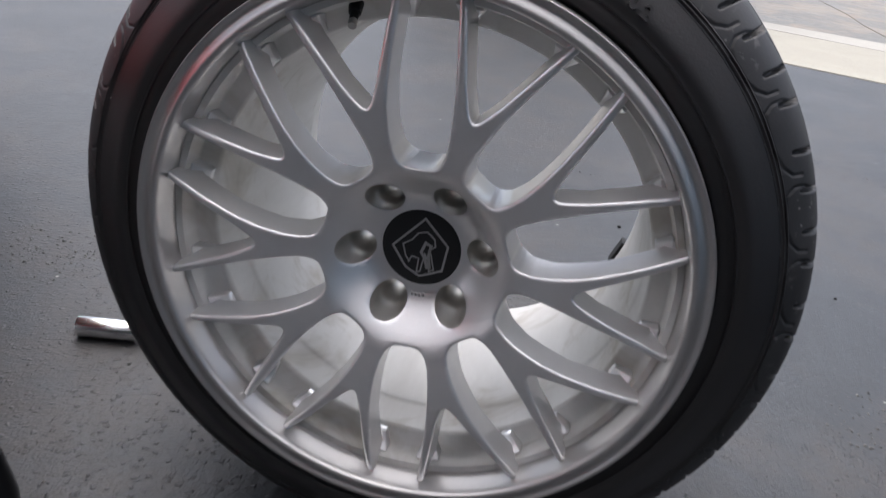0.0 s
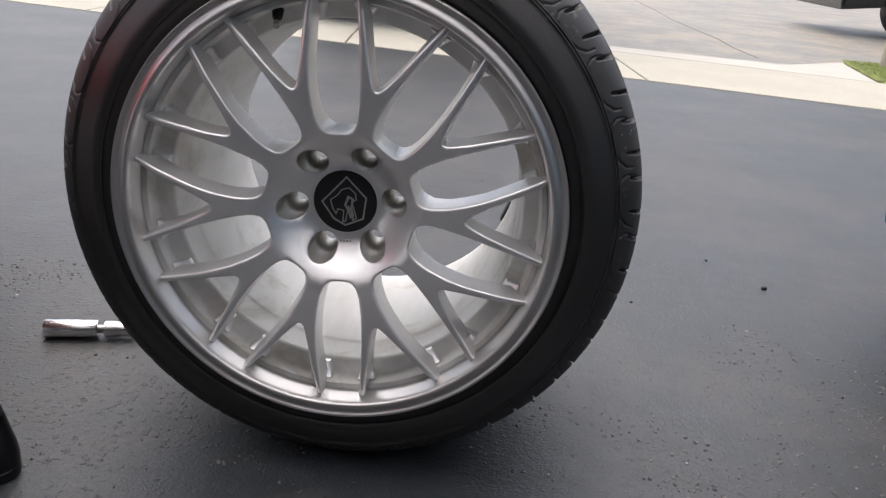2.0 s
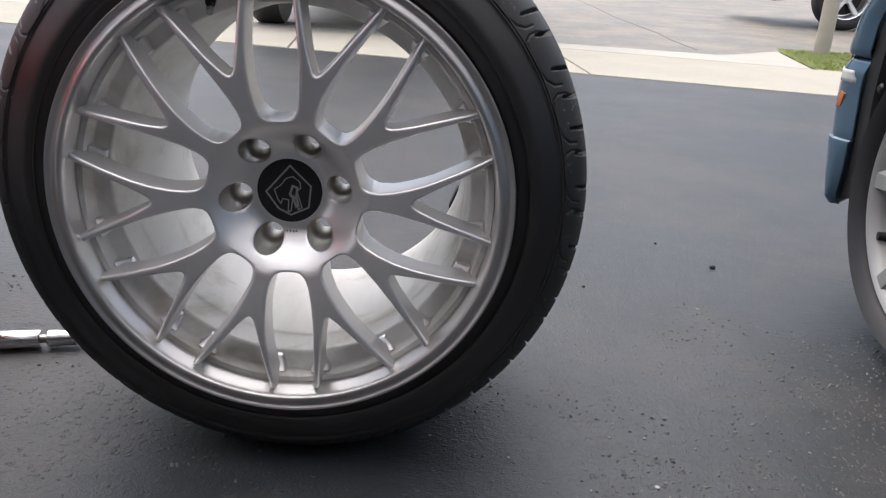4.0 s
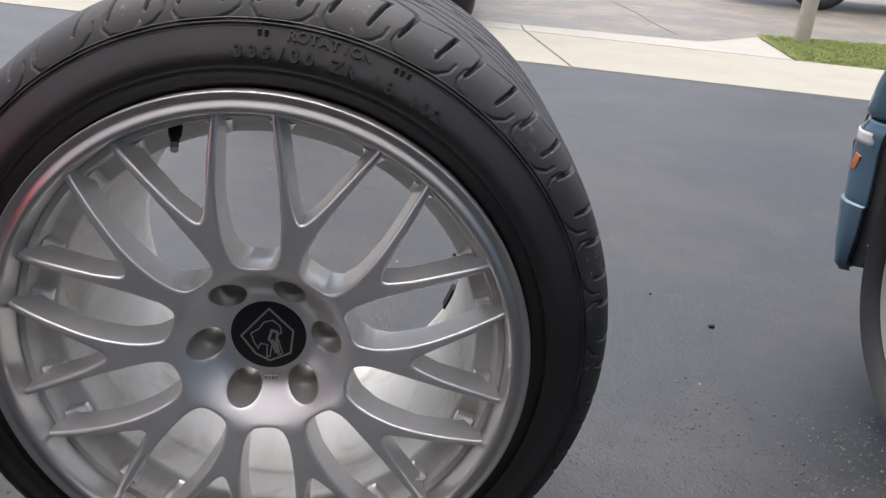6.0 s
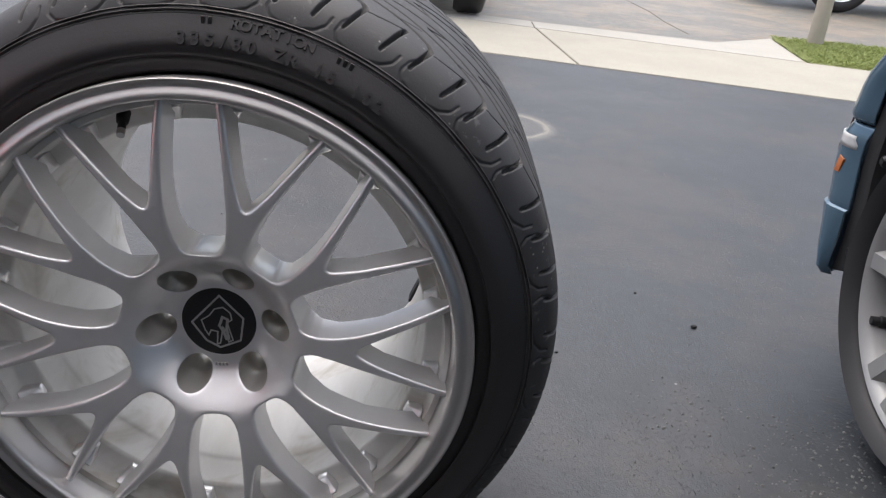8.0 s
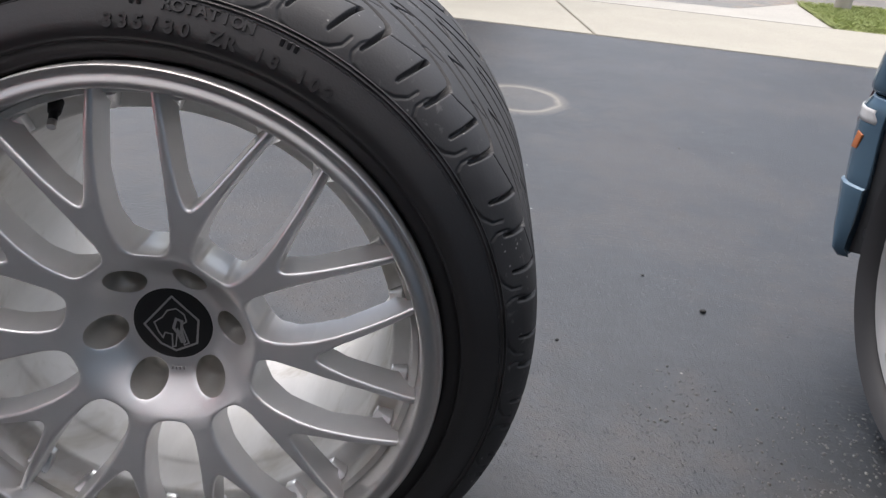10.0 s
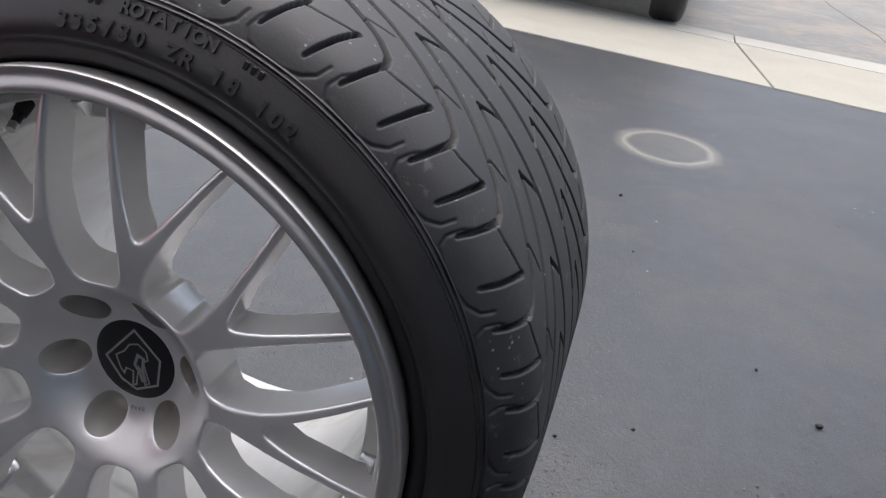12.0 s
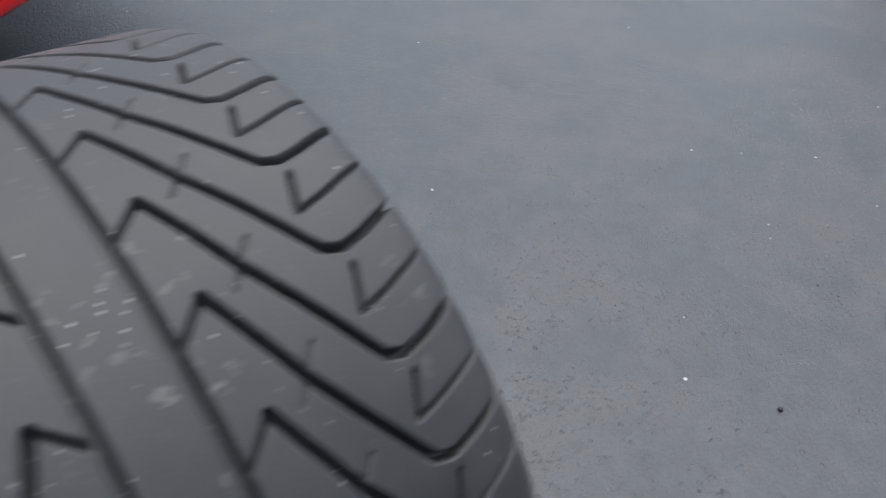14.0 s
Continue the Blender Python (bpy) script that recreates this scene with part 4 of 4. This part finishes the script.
zs = [0.182, 0.186, 0.195, 0.21, 0.225, 0.24, 0.255, 0.27, 0.285, 0.2925, 0.2955, 0.2985, 0.302, 0.315, 0.33, 0.35, 0.37, 0.39, 0.41, 0.418, 0.426, 0.434, 0.44]
bump = part("bumper", loft([nose_plan(z, 0.009 * max(0.0, (z - 0.415) / 0.025) ** 1.3 + 0.012 * max(0.0, (0.195 - z) / 0.013)) for z in zs]), BLUE, blue, "faded blue painted bumper", smooth=38)
bump.modifiers.new("thickness", "SOLIDIFY").thickness = -0.004
zs = [0.447, 0.452, 0.46, 0.48, 0.5, 0.52, 0.545, 0.57, 0.6, 0.63, 0.66, 0.7, 0.74, 0.78]
wing = part("front_wing", loft([nose_plan(z, 0.004 * max(0.0, (0.453 - z) / 0.006) + 0.3 * max(0.0, z - 0.5) ** 1.4) for z in zs]), BLUE, blue, "faded blue front wing", smooth=45)
wing.modifiers.new("thickness", "SOLIDIFY").thickness = -0.004
part("bumper_seam", loft([nose_plan(z, 0.016) for z in (0.43, 0.445, 0.46)]), BLACK_PLASTIC, blue, "dark gap between bumper and wing")


def side_panel():
    """Side of the body behind the arch, back past the door."""
    secs = []
    for i in range(13):
        a = math.pi / 2 + math.pi / 2 * i / 12
        y, z = BY + 0.3 * math.cos(a), 0.3 + 0.36 * math.sin(a)
        secs.append([(BX + 0.012, y, z), (BX, y, z + 0.006), (BX - 0.004, y, z + 0.04), (BX + 0.01, y, max(z + 0.06, 0.7)), (BX + 0.06, y, 0.78), (BX + 0.14, y, 0.83)])
    for y in (0.04, -0.2, -0.8, -1.6, -2.4):
        secs.append([(BX + 0.03, y, 0.18), (BX + 0.01, y, 0.19), (BX - 0.004, y, 0.3), (BX - 0.006, y, 0.6), (BX + 0.06, y, 0.78), (BX + 0.14, y, 0.83)])
    return loft(secs)


sp = part("side_panel", side_panel(), BLUE, blue, "faded blue side of the body", smooth=50)
sp.modifiers.new("thickness", "SOLIDIFY").thickness = 0.004
part("bonnet", loft([[(BX + 0.1, 0.62, 0.775), (BX + 0.85, 0.78, 0.8), (BX + 1.6, 0.62, 0.775)], [(BX + 0.1, 0.3, 0.83), (BX + 0.85, 0.3, 0.88), (BX + 1.6, 0.3, 0.83)], [(BX + 0.1, -0.4, 0.85), (BX + 0.85, -0.4, 0.93), (BX + 1.6, -0.4, 0.85)], [(BX + 0.1, -2.4, 0.85), (BX + 0.85, -2.4, 0.93), (BX + 1.6, -2.4, 0.85)]]), BLUE, blue, "faded blue bonnet", smooth=60)
part("underbody", box((BX + 0.26, -2.4, 0.16), (BX + 1.5, 0.62, 0.5), 0.02), BLACK_PLASTIC, blue, "dark underbody")


def arch_liner():
    """The black inner skin of the arch, following its edge inwards."""
    secs = []
    edge = chaikin([(y, z) for z, y in ARCH[1:]] + [(0.2, 0.62), (0.1, 0.5), (0.06, 0.3), (0.06, 0.2)], 2)
    for y, z in edge:
        d = Vector((BY - y, 0.3 - z)).normalized()
        secs.append([(BX + 0.018, y + d.x * 0.002, z + d.y * 0.002), (BX + 0.022, y + d.x * 0.03, z + d.y * 0.03), (BX + 0.04, y + d.x * 0.036, z + d.y * 0.036), (BX + 0.24, y + d.x * 0.03, z + d.y * 0.03)])
    return loft(secs)


liner = part("arch_liner", arch_liner(), BLACK_PLASTIC, blue, "black plastic wheel arch liner", smooth=40)
liner.modifiers.new("thickness", "SOLIDIFY").thickness = 0.004
for y, z in ((0.657, 0.236), (0.64, 0.4), (0.62, 0.5)):
    b = part("liner_clip", revolve([(0.0, -0.004), (0.006, -0.0035), (0.0095, 0.0), (0.0, 0.003)], 20), BLACK_METAL, blue, "dark push clip", smooth=40)
    b.matrix_basis = Matrix.Translation((BX + 0.018, y, z)) @ Matrix.Rotation(radians(-90), 4, "Z")
mk = part("marker_lamp", prism([(0.002, 0.0), (0.02, 0.002), (0.026, 0.026), (0.01, 0.03)], 0, 0.004, 0.0015), AMBER, blue, "amber side marker lamp", smooth=40)
mk.matrix_basis = Matrix.Translation((BX - 0.003, 0.742, 0.352)) @ Matrix.Rotation(radians(90), 4, "Z") @ Matrix.Rotation(radians(90), 4, "X") @ Matrix.Rotation(radians(180), 4, "Y")
# pale patch: bright reflection on the bumper's top corner, put into the colour
glint_rows = [[p for p in nose_plan(z, -0.0015) if 0.703 < p[1] < 0.775 and p[0] < BX + 0.05] for z in (0.398, 0.406, 0.414, 0.42)]
glint_n = min(len(row) for row in glint_rows)
corner = part("corner_glint", loft([row[:glint_n] for row in glint_rows]), PALE_GLINT, blue, "pale patch for the bright reflection on the bumper corner", smooth=50)
corner.modifiers.new("thickness", "SOLIDIFY").thickness = 0.003
part("lamp_edge", tube([(BX + 0.026, 0.785, 0.44), (BX + 0.024, 0.788, 0.41), (BX + 0.02, 0.788, 0.385), (BX + 0.018, 0.786, 0.366)], [0.0015, 0.0025, 0.0055, 0.002], 8), REDLENS, blue, "dark red edge of the front lamp", smooth=50)
bw = new("front_wheel")
bw.parent = blue
bw.location = (0.972, BY, BR)
car_wheel_parts(bw, BR, 0.213, 0.19, 10, DULL_ALLOY, rubber("old_tyre_rubber", (0.018, 0.018, 0.0195), 0.6), -84, 0.8, 10.0)
part("valve", tube([(-0.05, 0.155, -0.1), (-0.062, 0.158, -0.1), (-0.064, 0.158, -0.1), (-0.076, 0.16, -0.1)], [0.008, 0.0095, 0.0075, 0.007], 12), BLACK_PLASTIC, bw, "black rubber valve", smooth=40)

# the red car at the side
red = empty("red_car", "glossy red sports car standing beside the wheel", "car")


RED_EDGE = [(-4.2, -0.55), (-1.4, -0.52), (-0.9, -0.44), (-0.6, -0.32), (-0.43, -0.2), (-0.375, -0.1), (-0.465, 0.07), (-0.59, 0.26), (-0.72, 0.42), (-0.83, 0.57), (-0.86, 0.7), (-0.97, 0.82), (-1.25, 1.0), (-1.6, 1.1), (-4.2, 1.12)]


def red_ring(z, inset):
    """The outline of the body at height z, drawn in by inset."""
    pts = chaikin([(x, y) for x, y in RED_EDGE], 3)
    res = []
    for k, p in enumerate(pts):
        d = (pts[min(k + 1, len(pts) - 1)] - pts[max(k - 1, 0)]).normalized()
        res.append((p.x - d.y * inset, p.y + d.x * inset, z))
    return res


RED_SIDE = chaikin([(0.47, 0.16), (0.43, 0.1), (0.412, 0.05), (0.41, 0.02), (0.42, 0.002), (0.45, 0.0), (0.48, 0.003), (0.515, 0.02), (0.545, 0.06), (0.565, 0.14), (0.58, 0.3)], 2)
part("body_corner", loft([red_ring(z, inset) for z, inset in RED_SIDE]), RED, red, "glossy red rounded body corner", smooth=60)
part("underbody", prism([(-4.1, -0.4), (-1.3, -0.35), (-1.1, 0.2), (-1.4, 0.85), (-4.1, 0.9)], 0.47, 0.52), BLACK_PLASTIC, red, "dark underbody")
part("jack_stand", revolve([(0.0, 0.0), (0.12, 0.0), (0.1, 0.02), (0.03, 0.05), (0.025, 0.45), (0.0, 0.45)], 24, "z"), BLACK_METAL, red, "black steel jack stand").location = (-1.5, 0.3, 0.0)

def lid(points, z, rise):
    """A shallow domed panel over a closed outline."""
    c = sum((Vector(p) for p in points), Vector((0, 0))) / len(points)
    return loft([[(c.x + (p[0] - c.x) * k, c.y + (p[1] - c.y) * k, z + rise * math.sin((1 - k) * math.pi / 2)) for p in list(points) + [points[0]]] for k in (1.0, 0.85, 0.6, 0.3, 0.02)])


top_ring = [(p[0], p[1]) for p in red_ring(0.58, 0.3)]
part("bonnet", lid(top_ring, 0.578, 0.06), RED, red, "glossy red bonnet", smooth=60)
part("cabin", loft([[(-2.0, -0.35, 0.6), (-2.0, 0.85, 0.6), (-4.0, 0.85, 0.6), (-4.0, -0.35, 0.6), (-2.0, -0.35, 0.6)], [(-2.6, -0.2, 0.98), (-2.6, 0.7, 0.98), (-3.6, 0.7, 0.98), (-3.6, -0.2, 0.98), (-2.6, -0.2, 0.98)]]), GLASS_DARK, red, "dark cabin glass", smooth=30)
part("roof", prism([(-2.58, -0.22), (-2.58, 0.72), (-3.62, 0.72), (-3.62, -0.22)], 0.965, 1.0, 0.015), RED, red, "glossy red roof", smooth=40)
part("tail", prism([(-4.2, -0.55), (-4.22, -0.55), (-4.22, 1.12), (-4.2, 1.12)], 0.41, 0.6), RED, red, "glossy red tail panel")
part("roof", prism([(BX + 0.36, -1.17), (BX + 1.34, -1.17), (BX + 1.34, -2.28), (BX + 0.36, -2.28)], 1.29, 1.335, 0.02), BLUE, blue, "faded blue roof", smooth=40)
part("tail", box((BX + 0.02, -2.42, 0.2), (BX + 1.68, -2.39, 0.86), 0.01), BLUE, blue, "faded blue tail panel")
part("cabin", loft([[(BX + 0.14, -0.55, 0.84), (BX + 1.56, -0.55, 0.84), (BX + 1.56, -2.4, 0.84), (BX + 0.14, -2.4, 0.84), (BX + 0.14, -0.55, 0.84)], [(BX + 0.35, -1.15, 1.28), (BX + 1.35, -1.15, 1.28), (BX + 1.35, -2.3, 1.28), (BX + 0.35, -2.3, 1.28), (BX + 0.35, -1.15, 1.28)], [(BX + 0.5, -1.3, 1.32), (BX + 1.2, -1.3, 1.32), (BX + 1.2, -2.2, 1.32), (BX + 0.5, -2.2, 1.32), (BX + 0.5, -1.3, 1.32)]]), GLASS_DARK, blue, "dark cabin glass", smooth=30)

# dark vehicle standing on the pavement's far edge
suv = empty("dark_suv", "black off-road car seen low from behind, tyre on the pavement", "car")
stw = new("rear_wheel")
stw.parent = suv
stw.location = (0.3, 5.25, 0.36)
stw.rotation_euler = (0, 0, radians(180))
car_wheel_parts(stw, 0.36, 0.22, 0.215, 6, STEEL, SIDE)
copy_thing(stw, pose(-1.2, 5.3, 0.36))
part("body", box((-1.35, 5.02, 0.42), (0.5, 9.3, 1.1), 0.08), DARK_PAINT, suv, "black painted body", smooth=40)
part("bumper", box((-1.32, 4.85, 0.45), (0.52, 5.1, 0.66), 0.05), BLACK_PLASTIC, suv, "black rear bumper", smooth=40)
part("cabin", box((-1.25, 5.1, 1.05), (0.4, 8.0, 1.75), 0.15), GLASS_DARK, suv, "dark cabin glass", smooth=40)
part("axle", tube([(-1.2, 5.3, 0.34), (0.3, 5.3, 0.34)], 0.06, 16), BLACK_METAL, suv, smooth=40)
part("mud_flap", box((0.43, 4.95, 0.33), (0.5, 4.97, 0.5), 0.005), BLACK_PLASTIC, suv)

# black car across the street
far = empty("black_car", "black saloon car parked across the street with silver wheels", "car")
FY = 8.35
fw = new("front_wheel")
fw.parent = far
fw.location = (4.22, FY + 0.1, 0.32)
fw.rotation_euler = (0, 0, radians(90))
car_wheel_parts(fw, 0.33, 0.225, 0.21, 5, SILVER, SIDE)
copy_thing(fw, pose(7.1, FY + 0.1, 0.32, 0, 0, 90))


def car_side():
    prof = [(3.45, 0.25), (3.42, 0.45), (3.5, 0.62), (3.75, 0.72), (4.6, 0.86), (5.1, 0.92), (5.8, 1.38), (6.6, 1.42), (7.4, 1.0), (7.95, 0.95), (8.05, 0.6), (8.0, 0.25), (7.5, 0.2)]
    for cx in (7.1, 4.22):
        prof += [(cx + 0.37 * math.cos(a), 0.3 + 0.37 * math.sin(a)) for a in [math.pi * i / 10 for i in range(11)]]
    bm = bmesh.new()
    vs = [bm.verts.new((x, FY, z)) for x, z in prof]
    f = bm.faces.new(vs)
    g = bmesh.ops.extrude_face_region(bm, geom=[f])
    bmesh.ops.translate(bm, verts=[v for v in g["geom"] if isinstance(v, bmesh.types.BMVert)], vec=(0, 1.75, 0))
    bmesh.ops.recalc_face_normals(bm, faces=bm.faces)
    bmesh.ops.bevel(bm, geom=[e for e in bm.edges if abs(e.verts[0].co.y - e.verts[1].co.y) < 1e-6], offset=0.03, segments=2, affect="EDGES")
    return bm


part("body", car_side(), DARK_PAINT, far, "glossy black body", smooth=35)

pole = empty("street_pole", "weathered grey wooden street pole standing in the grass", "pole", at=(2.77, 5.33, 0.0))
part("shaft", tube([(0, 0, -0.05), (0.0, 0, 1.0), (0.0, 0, 4.0)], [0.056, 0.053, 0.048], 20), WOOD, pole, smooth=40)


# ---------------------------------------------------------------- loose stones
def pebble(x, y, r, mat, label, seed):
    rng = random.Random(seed)
    bm = bmesh.new()
    bmesh.ops.create_icosphere(bm, subdivisions=2, radius=r)
    for v in bm.verts:
        v.co *= rng.uniform(0.8, 1.15)
        v.co.z *= 0.7
    ob = part("pebble", bm, mat, smooth=50)
    ob.location = (x, y, r * 0.45)
    return tagged(ob, label, "pebble", "loose stones on the drive")


DARK_STONE = plain("dark_stone", (0.02, 0.02, 0.021), 0.8)
PALE_STONE = plain("pale_stone", (0.34, 0.335, 0.32), 0.8)
for i, (x, y, r) in enumerate([(0.716, 0.79, 0.0058), (0.327, 1.667, 0.005), (0.22, 1.055, 0.0042), (0.434, 0.645, 0.003), (0.628, 0.922, 0.003), (0.293, 0.855, 0.003), (0.326, 0.576, 0.003), (0.385, 1.314, 0.003)]):
    pebble(x, y, r, DARK_STONE, "small dark stone lying on the asphalt", i)
for i, (x, y, r) in enumerate([(0.266, 0.075, 0.0022), (0.4, 0.135, 0.0018), (0.446, 0.138, 0.0018), (0.657, 0.13, 0.0018), (0.53, -0.02, 0.0018), (0.36, 0.02, 0.0018), (-0.3, -0.12, 0.002)]):
    pebble(x, y, r, PALE_STONE, "small pale stone lying on the asphalt", 20 + i)


def embedded_stones():
    """Small stones that stand a little out of the sealed surface, in loose drifts."""
    rng = random.Random(11)
    verts, faces = [], []
    made = 0
    while made < 4200:
        x, y = rng.uniform(-0.75, 1.15), rng.uniform(-0.45, 1.9)
        drift = noise.fractal((x * 3.1, y * 3.1, 4.0), 1.0, 2.0, 4) + 0.35 * noise.noise((x * 19, y * 19, 1.0))
        worn = 0.4 * max(0.0, min(1.0, (x - 0.5) / 0.3)) * max(0.0, min(1.0, (0.85 - y) / 0.4)) - 0.5 * max(0.0, min(1.0, (y - 0.45) / 0.3))
        if drift + worn + rng.uniform(-0.25, 0.25) < 0.34:
            continue
        made += 1
        r = rng.choice((0.0011, 0.0014, 0.0018, 0.0018, 0.0024, 0.0031)) * rng.uniform(0.8, 1.25)
        h, turn, squash = r * rng.uniform(0.55, 1.0), rng.uniform(0, 6.3), rng.uniform(0.6, 1.0)
        first = len(verts)
        for k, z in ((1.0, -0.0004), (0.68, h * 0.72)):
            for i in range(6):
                a = i * math.pi / 3 + rng.uniform(-0.25, 0.25)
                q = r * k * rng.uniform(0.8, 1.2)
                px, py = q * math.cos(a), q * math.sin(a) * squash
                verts.append((x + px * math.cos(turn) - py * math.sin(turn), y + px * math.sin(turn) + py * math.cos(turn), z * (rng.uniform(0.7, 1.1) if z > 0 else 1)))
        for i in range(6):
            j = (i + 1) % 6
            faces.append((first + i, first + j, first + 6 + j, first + 6 + i))
        verts.append((x, y, h))
        faces += [(first + 6 + i, first + 6 + (i + 1) % 6, first + 12) for i in range(6)]
    me = bpy.data.meshes.new("asphalt_stones")
    me.from_pydata(verts, [], faces)
    me.polygons.foreach_set("use_smooth", [True] * len(faces))
    return me


def stone_mat():
    k = Mat("asphalt_stone", rough=0.42, Specular_IOR_Level=0.5)
    v = k.coords(True)
    pick = k.node("ShaderNodeNewGeometry").outputs["Random Per Island"]
    base = k.mix(k.ramp(pick, [(0.0, 0.0), (0.55, 0.3), (1.0, 1.0)]), (0.055, 0.059, 0.064), (0.24, 0.236, 0.226))
    k.set("Base Color", k.mix(k.noise(v, 900, 2), base, (0.06, 0.06, 0.06)))
    k.bump(k.noise(v, 1400, 2), 0.3, 0.0006)
    return k.m


tagged(part("asphalt_stones", embedded_stones(), stone_mat()), "small grey stones standing out of the asphalt", "stones", kind="stuff")
